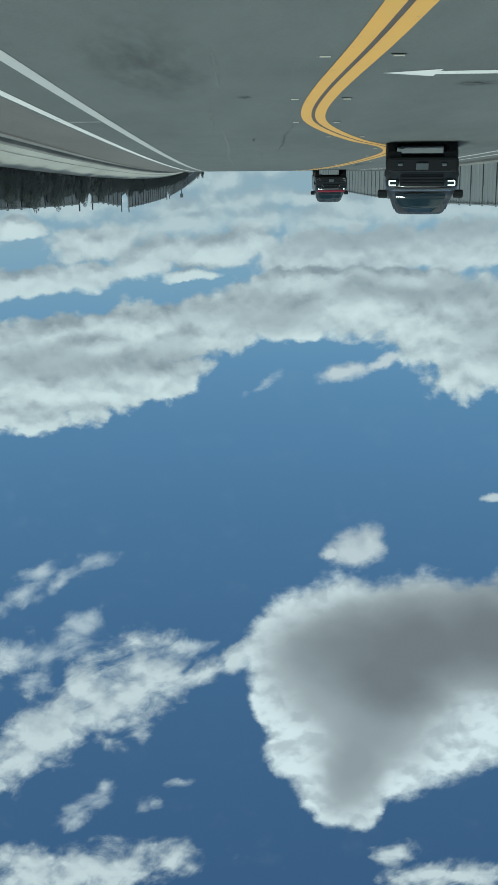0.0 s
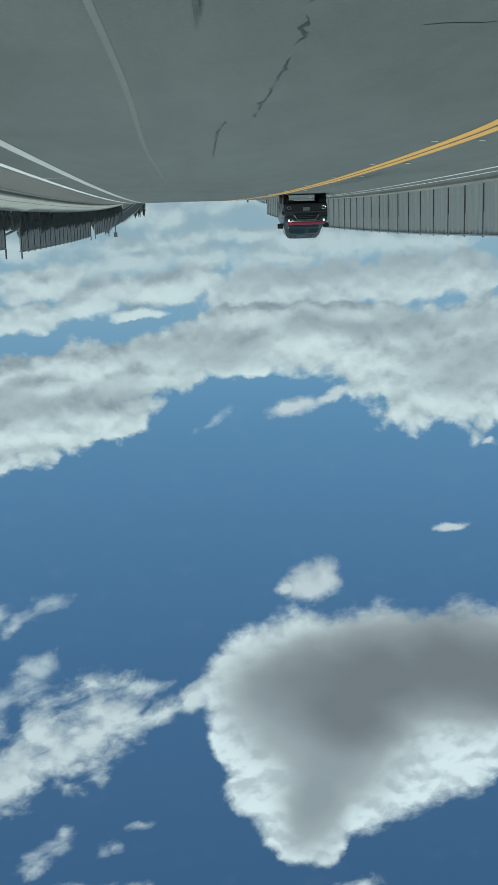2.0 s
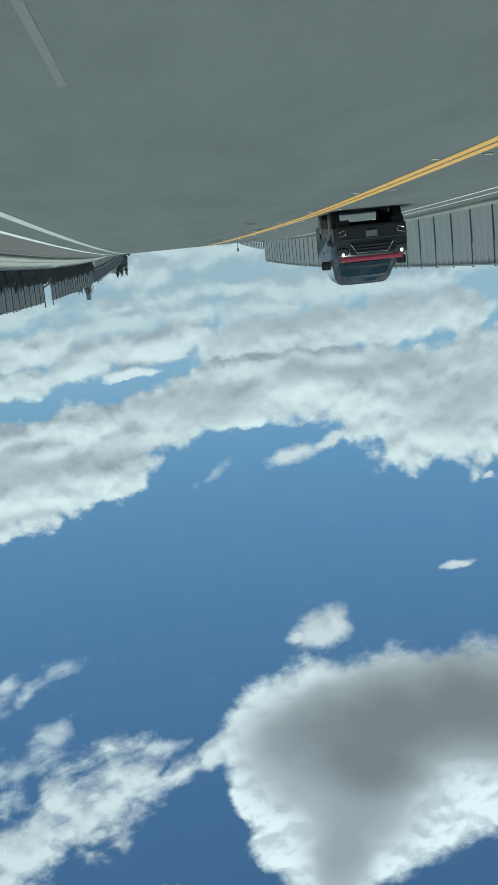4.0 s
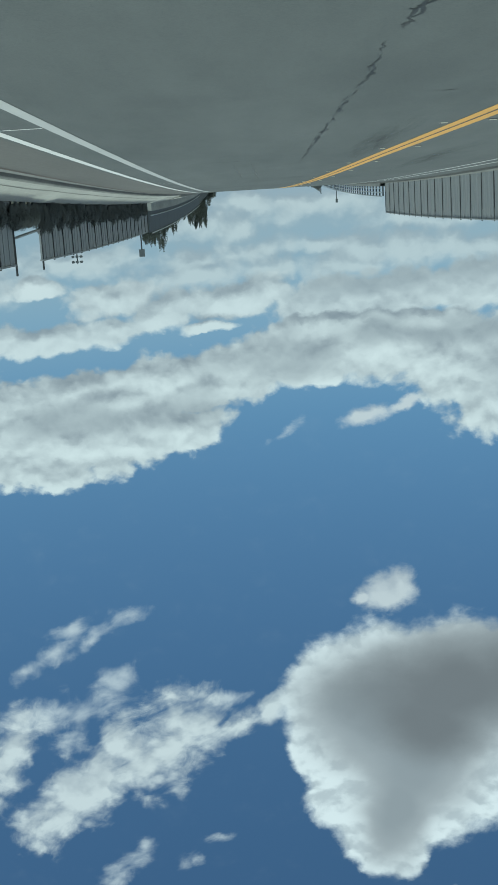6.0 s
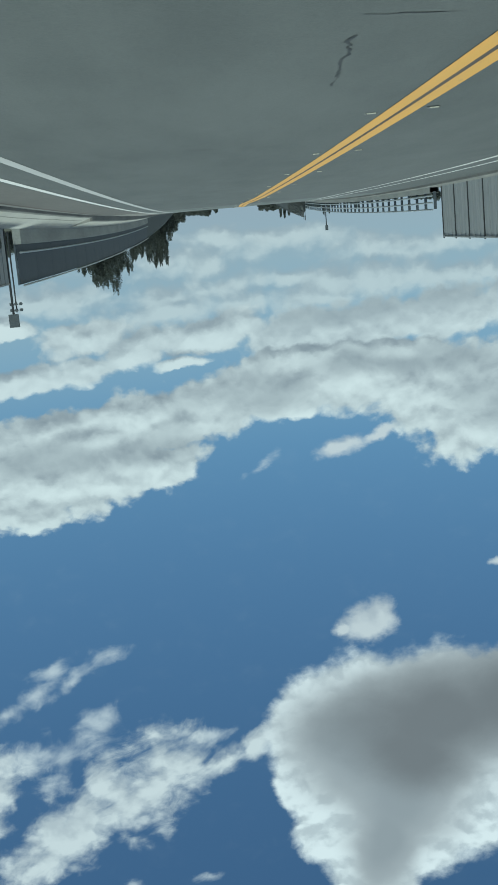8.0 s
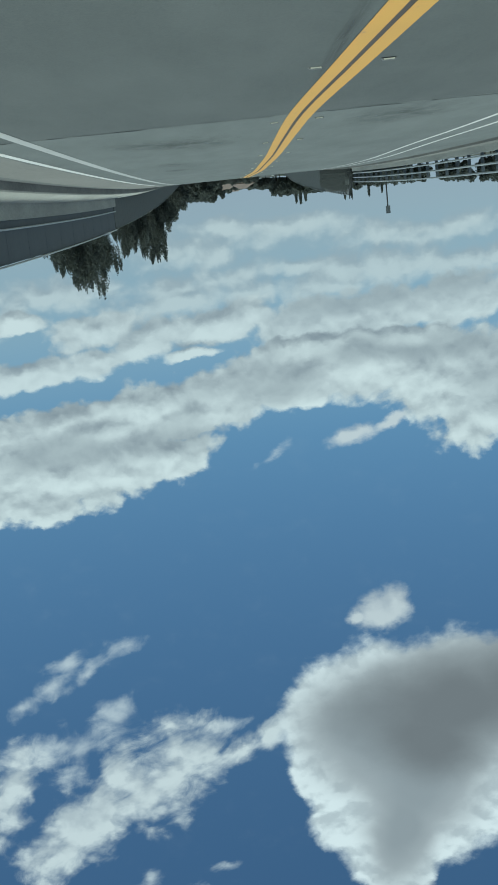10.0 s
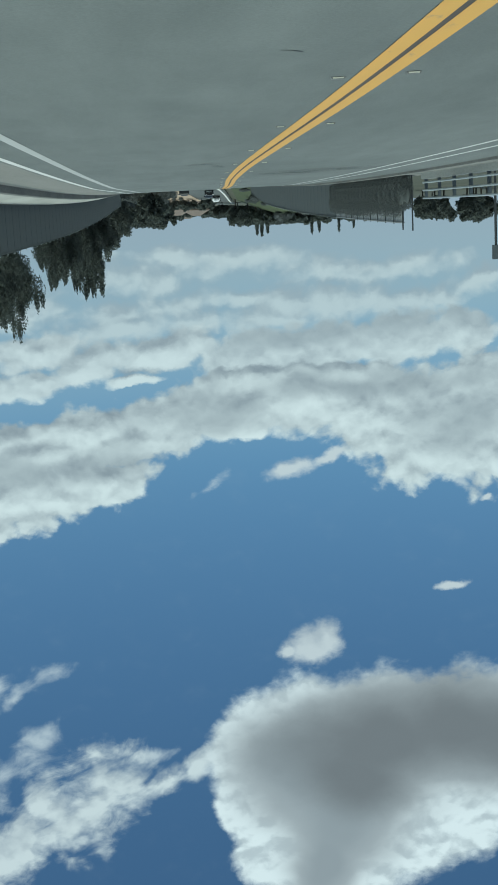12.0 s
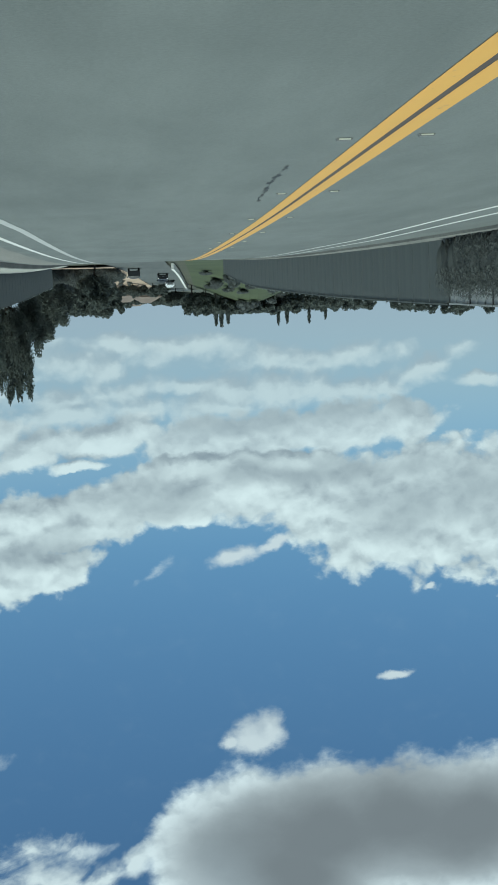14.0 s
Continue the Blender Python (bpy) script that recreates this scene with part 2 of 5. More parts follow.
colour = wmix(wmath("MULTIPLY", filmy(m, -0.5, 0.6, 0.9, 1.9), 0.96), colour, lit(m, up, (0.66, 0.66, 0.71), (0.50, 0.51, 0.57), 1.1))
m, up = long_bank(moved), long_bank(raised(0.008))
colour = wmix(cover(m, -0.34, 0.0, 0.65, 0.35), colour, shaded(lit(m, up, (0.72, 0.73, 0.775), (0.245, 0.265, 0.32), 1.1, -1.25, 1.0)))

# The near cloud: a grey underside, seen from below, within a bright billowing rim.
m = tower(moved)
under = wmath("MULTIPLY_ADD", broad, 0.4, tower_shade(drift))
fold = wmath("MULTIPLY_ADD", broad, 0.4, tower_fold(drift))
rim = lit(0.0, 0.0, (0.76, 0.76, 0.82), (0.52, 0.53, 0.59), 0.9, -0.34, 0.18)
inside = wmix(ramp01(wmath("MAXIMUM", under, fold), -0.62, 0.25), rim, (0.40, 0.40, 0.445))
inside = wmix(wmath("MULTIPLY", ramp01(fold, -0.1, 0.7), 0.75), inside, (0.28, 0.288, 0.33))
inside = wmix(ramp01(under, -0.35, 0.75), inside, (0.19, 0.19, 0.215))
colour = wmix(cover(m, -0.16, 0.13, 0.20, 0.18), colour, inside)
# Broken cloud goes on unseen all round and overhead, added as neutral fill light.
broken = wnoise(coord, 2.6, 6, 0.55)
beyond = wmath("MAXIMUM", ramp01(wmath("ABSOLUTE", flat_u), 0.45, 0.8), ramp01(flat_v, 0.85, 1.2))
fill_cloud = wmix(ramp01(wnoise(coord, 5.0, 4, 0.5).outputs["Fac"], 0.4, 0.65), (0.85, 0.83, 0.86), (0.5, 0.5, 0.55))
colour = wmix(wmath("MULTIPLY", ramp01(broken.outputs["Fac"], 0.42, 0.54), beyond), colour, fill_cloud)
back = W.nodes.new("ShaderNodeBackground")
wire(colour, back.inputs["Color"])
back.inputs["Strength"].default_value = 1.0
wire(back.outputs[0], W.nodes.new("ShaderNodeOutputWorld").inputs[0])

sun = new("sun", bpy.data.lights.new("sun", "SUN"))
sun.data.energy, sun.data.angle, sun.data.color = 3.0, radians(8), (1.0, 0.96, 0.9)
sun.matrix_world = look((0, 0, 60), Vector((0, 0, 60)) - Vector((math.sin(SUN_AZ) * math.cos(SUN_EL), math.cos(SUN_AZ) * math.cos(SUN_EL), math.sin(SUN_EL))))

# ---- materials ----


class Paint:
    """A node material under construction."""

    def __init__(self, name):
        self.mat = bpy.data.materials.new(name)
        self.mat.use_nodes = True
        self.tree = self.mat.node_tree
        self.bsdf = self.tree.nodes["Principled BSDF"]
        self.where = self.tree.nodes.new("ShaderNodeTexCoord").outputs["Object"]

    def set(self, **values):
        for key, value in values.items():
            self.bsdf.inputs[key.replace("_", " ")].default_value = value
        return self

    def world_place(self):
        self.where = self.tree.nodes.new("ShaderNodeNewGeometry").outputs["Position"]
        return self

    def mapped(self, scale=(1, 1, 1)):
        n = self.tree.nodes.new("ShaderNodeMapping")
        n.inputs["Scale"].default_value = scale
        self.tree.links.new(self.where, n.inputs["Vector"])
        return n.outputs[0]

    def noise(self, scale, detail=5, rough=0.6, stretch=(1, 1, 1)):
        n = self.tree.nodes.new("ShaderNodeTexNoise")
        n.inputs["Scale"].default_value, n.inputs["Detail"].default_value, n.inputs["Roughness"].default_value = scale, detail, rough
        self.tree.links.new(self.mapped(stretch), n.inputs["Vector"])
        return n.outputs["Fac"]

    def ramp(self, fac, *stops):
        n = self.tree.nodes.new("ShaderNodeValToRGB")
        while len(n.color_ramp.elements) < len(stops):
            n.color_ramp.elements.new(0.5)
        for e, (at, c) in zip(n.color_ramp.elements, stops):
            e.position, e.color = at, (*c, 1)
        self.tree.links.new(fac, n.inputs[0])
        return n.outputs[0]

    def mix(self, fac, a, b, how="MIX"):
        n = self.tree.nodes.new("ShaderNodeMix")
        n.data_type, n.blend_type = "RGBA", how
        for v, s in ((fac, n.inputs["Factor"]), (a, n.inputs["A"]), (b, n.inputs["B"])):
            if isinstance(v, (int, float)):
                s.default_value = v
            elif isinstance(v, tuple):
                s.default_value = (*v, 1)
            else:
                self.tree.links.new(v, s)
        return n.outputs["Result"]

    def random(self):
        return self.tree.nodes.new("ShaderNodeObjectInfo").outputs["Random"]

    def island(self):
        return self.tree.nodes.new("ShaderNodeNewGeometry").outputs["Random Per Island"]

    def colour(self, socket):
        self.tree.links.new(socket, self.bsdf.inputs["Base Color"])
        return self

    def rough(self, socket):
        self.tree.links.new(socket, self.bsdf.inputs["Roughness"])
        return self

    def bump(self, height, strength=0.3, distance=0.02):
        n = self.tree.nodes.new("ShaderNodeBump")
        n.inputs["Strength"].default_value, n.inputs["Distance"].default_value = strength, distance
        self.tree.links.new(height, n.inputs["Height"])
        self.tree.links.new(n.outputs[0], self.bsdf.inputs["Normal"])
        return self


def speckled(name, dark, light, big=0.3, small=12.0, rough=0.85, stretch=(1, 1, 1), bump=0.25, world=False, metal=0.0):
    """A surface with broad stains and fine grain between two colours."""
    p = Paint(name)
    if world:
        p.world_place()
    stain = p.noise(big, 4, 0.6, stretch)
    grain = p.noise(small, 6, 0.7, stretch)
    base = p.ramp(stain, (0.3, dark), (0.72, light))
    p.colour(p.mix(0.35, base, p.ramp(grain, (0.35, dark), (0.7, light))))
    p.set(Roughness=rough, Metallic=metal)
    p.bump(grain, bump, 0.01)
    return p.mat


def asphalt(name, gain):
    def tone(r, g, b):
        return r * gain * 0.96, g * gain, b * gain * 1.01

    p = Paint(name).world_place()
    stain = p.noise(0.45, 6, 0.65, (1.0, 0.22, 1.0))
    tracks = p.noise(0.9, 3, 0.5, (1.0, 0.02, 1.0))
    patch = p.noise(0.22, 4, 0.6, (1.0, 0.35, 1.0))
    scuff = p.noise(1.4, 7, 0.7, (1.0, 0.22, 1.0))
    damp = p.noise(0.35, 5, 0.6, (1.0, 0.4, 1.0))
    grain = p.noise(30, 5, 0.75)
    base = p.ramp(stain, (0.32, tone(0.073, 0.078, 0.074)), (0.68, tone(0.142, 0.148, 0.139)))
    base = p.mix(0.45, base, p.ramp(tracks, (0.36, tone(0.071, 0.076, 0.071)), (0.66, tone(0.147, 0.151, 0.142))))
    base = p.mix(0.4, base, p.ramp(patch, (0.38, tone(0.066, 0.071, 0.067)), (0.60, tone(0.160, 0.164, 0.155))))
    base = p.mix(0.38, base, p.ramp(scuff, (0.34, tone(0.069, 0.075, 0.071)), (0.66, tone(0.153, 0.158, 0.150))))
    base = p.mix(p.ramp(damp, (0.56, (0, 0, 0)), (0.72, (0.5, 0.5, 0.5))), base, tone(0.060, 0.064, 0.062))
    p.colour(p.mix(0.3, base, p.ramp(grain, (0.3, tone(0.053, 0.057, 0.053)), (0.75, tone(0.187, 0.191, 0.182)))))
    p.set(Roughness=0.78)
    p.bump(grain, 0.25, 0.01)
    return p.mat


def line_paint(name, colour, worn):
    p = Paint(name).world_place()
    wear = p.noise(6, 6, 0.7, (1, 0.4, 1))
    stain = p.noise(0.7, 4)
    c = p.mix(p.ramp(wear, (0.62, (0, 0, 0)), (0.78, (1, 1, 1))), p.mix(p.ramp(stain, (0.3, (0, 0, 0)), (0.7, (0.35, 0.35, 0.35))), colour, worn), (0.16, 0.16, 0.15))
    p.colour(c).set(Roughness=0.6)
    return p.mat


def leaf_mat(name, a, b, rough=0.65):
    p = Paint(name)
    p.colour(p.ramp(p.island(), (0.0, a), (1.0, b))).set(Roughness=rough, Specular_IOR_Level=0.12)
    thin, both = p.tree.nodes.new("ShaderNodeBsdfTranslucent"), p.tree.nodes.new("ShaderNodeMixShader")
    p.tree.links.new(p.bsdf.inputs["Base Color"].links[0].from_socket, thin.inputs["Color"])
    both.inputs[0].default_value = 0.45
    p.tree.links.new(p.bsdf.outputs[0], both.inputs[1])
    p.tree.links.new(thin.outputs[0], both.inputs[2])
    p.tree.links.new(both.outputs[0], p.tree.nodes["Material Output"].inputs["Surface"])
    return p.mat


M_ROAD = asphalt("asphalt", 0.80)
M_DECK = asphalt("bridge_asphalt", 1.16)
M_WHITE = line_paint("white_line_paint", (0.60, 0.595, 0.57), (0.45, 0.45, 0.43))
M_WORN = line_paint("worn_white_paint", (0.40, 0.40, 0.385), (0.30, 0.30, 0.29))
M_YELLOW = line_paint("yellow_line_paint", (0.57, 0.315, 0.065), (0.46, 0.27, 0.07))
M_GRIME = speckled("brown_grime", (0.05, 0.042, 0.037), (0.095, 0.078, 0.068), 0.6, 9, 0.8, (1, 0.3, 1), world=True)
M_CONC = speckled("pale_concrete", (0.25, 0.25, 0.225), (0.42, 0.42, 0.385), 0.4, 14, 0.85, (1, 0.3, 1), world=True)
M_PARAPET = speckled("weathered_concrete", (0.19, 0.20, 0.19), (0.36, 0.37, 0.345), 0.5, 12, 0.85, (1, 0.3, 1.5), world=True)
M_GUTTER = speckled("stained_gutter", (0.08, 0.083, 0.08), (0.16, 0.16, 0.155), 0.5, 10, 0.8, (1, 0.1, 1), world=True)
M_APRON = speckled("grey_gutter", (0.105, 0.107, 0.102), (0.20, 0.20, 0.19), 0.5, 10, 0.8, (1, 0.1, 1), world=True)
M_SHOULDER = speckled("dusty_asphalt", (0.080, 0.079, 0.073), (0.135, 0.132, 0.122), 0.4, 14, 0.85, (1, 0.12, 1), world=True)
M_DECK_EDGE = speckled("pale_dusty_asphalt", (0.150, 0.148, 0.136), (0.235, 0.23, 0.212), 0.4, 14, 0.85, (1, 0.12, 1), world=True)
M_KERB = speckled("grimy_kerb", (0.10, 0.102, 0.097), (0.24, 0.24, 0.22), 0.6, 12, 0.85, (1, 0.3, 1), world=True)
M_BOARD = speckled("grey_fence_boards", (0.23, 0.245, 0.25), (0.36, 0.375, 0.378), 0.6, 9, 0.8, (3, 3, 0.4), 0.3)
M_POST = speckled("dark_post", (0.025, 0.028, 0.03), (0.045, 0.05, 0.052), 1.0, 16, 0.6)
M_SCREEN = speckled("slate_screen", (0.05, 0.065, 0.075), (0.085, 0.10, 0.115), 0.4, 9, 0.7, (1, 1, 0.3))
M_SLATE = speckled("slate_boards", (0.068, 0.080, 0.081), (0.102, 0.116, 0.116), 0.5, 9, 0.8, (3, 3, 0.4))
M_RAIL = speckled("galvanised_rail", (0.30, 0.33, 0.34), (0.44, 0.47, 0.47), 0.8, 14, 0.45, metal=0.3)
M_SIGN = speckled("sign_back", (0.10, 0.115, 0.12), (0.15, 0.165, 0.17), 2, 14, 0.5, metal=0.4)
M_EARTH = speckled("verge_earth", (0.045, 0.05, 0.036), (0.085, 0.085, 0.06), 0.06, 2.5, 0.95, world=True)
M_DUST = speckled("tan_soil", (0.28, 0.21, 0.15), (0.42, 0.33, 0.25), 0.05, 0.7, 0.95, world=True)
M_GRASS = speckled("green_slope", (0.030, 0.040, 0.020), (0.068, 0.086, 0.038), 0.12, 1.4, 0.95, world=True)
M_LEAF = leaf_mat("dark_leaves", (0.115, 0.130, 0.118), (0.155, 0.172, 0.152))
M_IVY = leaf_mat("hedge_leaves", (0.136, 0.148, 0.142), (0.168, 0.182, 0.174))
M_BARK = speckled("bark", (0.03, 0.025, 0.02), (0.07, 0.06, 0.05), 2, 12, 0.95)
M_CAR = Paint("black_car_paint").set(Base_Color=(0.012, 0.0135, 0.0145, 1), Roughness=0.38, Specular_IOR_Level=0.4, Coat_Weight=0.4, Coat_Roughness=0.06).mat
M_TRIM = Paint("black_plastic").set(Base_Color=(0.014, 0.015, 0.016, 1), Roughness=0.7, Specular_IOR_Level=0.2).mat
M_GLASS = Paint("dark_glass").set(Base_Color=(0.010, 0.018, 0.020, 1), Roughness=0.05, Specular_IOR_Level=0.6).mat
M_CHROME = Paint("chrome").set(Base_Color=(0.6, 0.62, 0.63, 1), Roughness=0.2, Metallic=1.0).mat
M_RED = Paint("red_car_paint").set(Base_Color=(0.22, 0.012, 0.03, 1), Roughness=0.25, Coat_Weight=0.6).mat
M_TYRE = Paint("tyre_rubber").set(Base_Color=(0.02, 0.02, 0.02, 1), Roughness=0.9).mat
M_LAMP = Paint("headlight").set(Base_Color=(0.9, 0.9, 0.9, 1), Roughness=0.2, Emission_Color=(1, 0.98, 0.93, 1), Emission_Strength=1.1).mat

# ---- building helpers ----


def part(name, bm, material, parent=None, label=""):
    """Links a bmesh as one mesh object under a thing or a part."""
    me = bpy.data.meshes.new(name)
    bm.to_mesh(me)
    bm.free()
    return piece(name, me, material, parent, label)


def piece(name, me, material=None, parent=None, label=""):
    if material and not me.materials:
        me.materials.append(material)
    ob = new(name, me)
    if parent:
        ob.parent = parent
    return tagged(ob, label)


def thing(name, m, label, category, group="", kind=""):
    ob = new(name)
    ob.matrix_world = m
    return tagged(ob, label, category, group, kind)


def add_box(bm, lo, hi, bevel=0.0):
    vs = [bm.verts.new((x, y, z)) for x in (lo[0], hi[0]) for y in (lo[1], hi[1]) for z in (lo[2], hi[2])]
    fs = [bm.faces.new([vs[i] for i in q]) for q in ((0, 1, 3, 2), (4, 6, 7, 5), (0, 4, 5, 1), (2, 3, 7, 6), (0, 2, 6, 4), (1, 5, 7, 3))]
    if bevel:
        es = list({e for f in fs for e in f.edges})
        bmesh.ops.bevel(bm, geom=es, offset=bevel, segments=2, affect="EDGES", profile=0.6)
    return bm


def box(lo, hi, bevel=0.0):
    return add_box(bmesh.new(), lo, hi, bevel)


def add_tube(bm, path, radii, sides=8):
    """A round tube through the given points."""
    rings = []
    for k, p in enumerate(path):
        p = Vector(p)
        a, b = Vector(path[max(k - 1, 0)]), Vector(path[min(k + 1, len(path) - 1)])
        d = (b - a).normalized()
        side = d.orthogonal().normalized()
        up = d.cross(side)
        r = radii[k] if isinstance(radii, (list, tuple)) else radii
        rings.append([bm.verts.new(p + r * (math.cos(2 * math.pi * j / sides) * side + math.sin(2 * math.pi * j / sides) * up)) for j in range(sides)])
    for a, b in zip(rings, rings[1:]):
        best = min(range(sides), key=lambda s: (a[0].co - b[s].co).length)
        b = b[best:] + b[:best]
        for j in range(sides):
            bm.faces.new((a[j], a[(j + 1) % sides], b[(j + 1) % sides], b[j]))
    bm.faces.new(rings[0][::-1])
    bm.faces.new(rings[-1])
    return bm


def tube(path, radii, sides=8):
    return add_tube(bmesh.new(), path, radii, sides)


def steps(a, b, n):
    return [a + (b - a) * k / n for k in range(n + 1)]


def ribbon(bm, left, right, ys, lift):
    """A strip on the road between two edges, each a function of y."""
    last = None
    for y in ys:
        row = [bm.verts.new((x, y, road_z(y) + lift)) for x in (left(y), right(y))]
        if last:
            bm.faces.new((last[0], last[1], row[1], row[0]))
        last = row
    return bm


def swept(bm, profile, ys):
    """A section of (x, height over the road) swept along the road, with closed ends."""
    rows = [[bm.verts.new((x, y, road_z(y) + z)) for x, z in profile] for y in ys]
    n = len(profile)
    for a, b in zip(rows, rows[1:]):
        for j in range(n):
            bm.faces.new((a[j], a[(j + 1) % n], b[(j + 1) % n], b[j]))
    bm.faces.new(rows[0][::-1])
    bm.faces.new(rows[-1])
    bmesh.ops.recalc_face_normals(bm, faces=bm.faces)
    return bm


# ---- ground and road ----
KERB_X, WALK_X, R_FENCE, L_FENCE = 5.7, 7.0, 7.2, -10.6
R_LINE, R_LINE2, BANK = 2.65, 3.47, 0.48


def ground_z(x, y):
    z = road_z(min(y, 585)) - 0.25
    off = max(0.0, x - 8.7, -11.4 - x)
    if y < 330:
        return z - min(off * 0.25, 5.0)
    near = max(0.0, 1 - (y - 330) / 60)
    z -= min(off * 0.25, 5.0) * near
    return z + 5.5 * math.exp(-((x + 27) / 9.5) ** 2 - ((y - 510) / 40) ** 2)


def build_ground():
    bm = bmesh.new()
    xs = [-2500, -900, -400, -220, -140, -95, -70, -55, -45, -38, -32, -27, -22, -18, -15, -12.5, -10.8, -6, 0, 8.5, 10, 13, 17, 22, 30, 42, 60, 90, 140, 220, 400, 900, 2500]
    ys = [-2500, -600, -200, -100] + steps(-60, 800, 86) + [850, 950, 1100, 1400, 2000, 3000, 4500]
    grid = [[bm.verts.new((x, y, ground_z(x, min(y, 1400)))) for x in xs] for y in ys]
    for a, b in zip(grid, grid[1:]):
        for j in range(len(xs) - 1):
            bm.faces.new((a[j], a[j + 1], b[j + 1], b[j]))
    ob = part("ground", bm, M_EARTH)
    tagged(ob, "dark earth and scrub verge beside the road", "ground", kind="structure")


build_ground()
road = part("road", swept(bmesh.new(), [(-9.9, -0.5), (-9.9, 0.0), (KERB_X - 0.4, 0.0), (KERB_X - 0.4, -0.5)], steps(-60, 190.2, 90)), M_ROAD)
tagged(road, "worn grey asphalt road climbing to a bridge", "road", kind="structure")
deck = part("bridge_road", swept(bmesh.new(), [(-9.9, -0.5), (-9.9, 0.0), (KERB_X - 0.4, 0.0), (KERB_X - 0.4, -0.5)], steps(190.205, 395, 75)), M_DECK)
tagged(deck, "paler worn asphalt on the bridge and past the crest", "road", kind="structure")
seam = part("gutter_seam", ribbon(bmesh.new(), lambda y: KERB_X - 0.50, lambda y: KERB_X - 0.37, steps(-60, 185, 90), 0.003), M_GRIME)
tagged(seam, "dark dirty seam between asphalt and gutter", "road seam", kind="structure")
for y0, y1, paint in ((-60, 190.1, M_SHOULDER), (190.3, 394, M_DECK_EDGE)):
    ob = part("shoulder", ribbon(bmesh.new(), lambda y: 3.62 + 0.04 * math.sin(y * 0.9), lambda y: KERB_X - 0.52, steps(y0, y1, 90), 0.002), paint)
    tagged(ob, "dusty asphalt shoulder outside the edge line", "road shoulder", "road shoulders", "structure")
gutter = part("gutter", swept(bmesh.new(), [(KERB_X - 0.398, -0.5), (KERB_X - 0.398, -0.004), (KERB_X, -0.03), (KERB_X, -0.5)], steps(-60, 185, 70)), M_APRON)
tagged(gutter, "grey concrete gutter along the kerb", "gutter", kind="structure")
gutter = part("gutter", swept(bmesh.new(), [(KERB_X - 0.398, -0.5), (KERB_X - 0.398, -0.004), (KERB_X, -0.03), (KERB_X, -0.5)], steps(185.01, 395, 60)), M_GUTTER)
tagged(gutter, "dark stained concrete gutter along the bridge kerb", "gutter", kind="structure")
for y0, y1, lip in ((-60, 185, 0.10), (185.01, 395, 0.26)):
    kerb = part("kerb", swept(bmesh.new(), [(KERB_X + 0.002, -0.5), (KERB_X + 0.04, lip - 0.04), (KERB_X + 0.07, lip - 0.01), (KERB_X + 0.16, lip), (KERB_X + 0.16, -0.5)], steps(y0, y1, 80)), M_KERB)
    tagged(kerb, "grimy concrete kerb beside the gutter", "kerb", "kerbs", "structure")
    walkway = part("pavement", swept(bmesh.new(), [(KERB_X + 0.162, -0.5), (KERB_X + 0.162, lip + 0.002), (WALK_X, BANK), (WALK_X, -0.5)], steps(y0, y1, 80)), M_CONC)
    tagged(walkway, "pale concrete pavement sloping up to the fence", "pavement", "pavements", "structure")
ob = part("dirt_streak", bmesh.new(), M_KERB)
bm = bmesh.new()
last = None
for y in steps(-50, 184, 160):
    xa = KERB_X + 0.42 + 0.05 * noise.noise(Vector((y * 0.21, 0, 0)))
    wide_here = 0.05 + 0.05 * noise.noise(Vector((y * 0.5, 7, 0)))
    row = [bm.verts.new((x, y, road_z(y) + 0.102 + (BANK - 0.102) * (x - KERB_X - 0.162) / (WALK_X - KERB_X - 0.162) + 0.004)) for x in (xa, xa + wide_here)]
    if last:
        bm.faces.new((last[0], last[1], row[1], row[0]))
    last = row
bm.to_mesh(ob.data)
bm.free()
tagged(ob, "dark dirt streak along the pale pavement", "dirt streak", kind="structure")
bank = part("fence_footing", swept(bmesh.new(), [(WALK_X + 0.002, -0.8), (WALK_X + 0.002, BANK - 0.01), (8.6, BANK - 0.02), (8.6, -0.8)], steps(-60, 395, 120)), M_EARTH)
tagged(bank, "strip of dark soil under the fence", "soil strip", kind="structure")
verge = part("verge", swept(bmesh.new(), [(-11.3, -0.5), (-11.3, 0.12), (-10.05, 0.11), (-9.902, 0.09), (-9.902, -0.5)], steps(-60, 395, 120)), M_KERB)
tagged(verge, "narrow concrete edge strip under the fence", "kerb", kind="structure")

# Yellow centre line: distance to the left of the drive, along the road.
CENTRE = [(-60, -1.25), (5, -1.26), (12, -1.22), (18, -1.10), (22, -1.15), (25, -1.41), (29, -2.14), (33, -3.08), (36, -4.0), (40, -4.65), (46, -4.85), (60, -4.85), (70, -4.72), (85, -4.45),
          (98, -3.95), (115, -3.35), (140, -2.9), (165, -2.4), (175, -2.25), (183, -2.07), (190, -1.92), (197, -1.96), (207, -2.08), (217, -2.12), (227, -2.17), (240, -2.07), (250, -2.08), (262, -2.32), (270, -2.60), (280, -2.98), (295, -3.46), (335, -4.75), (395, -6.3)]


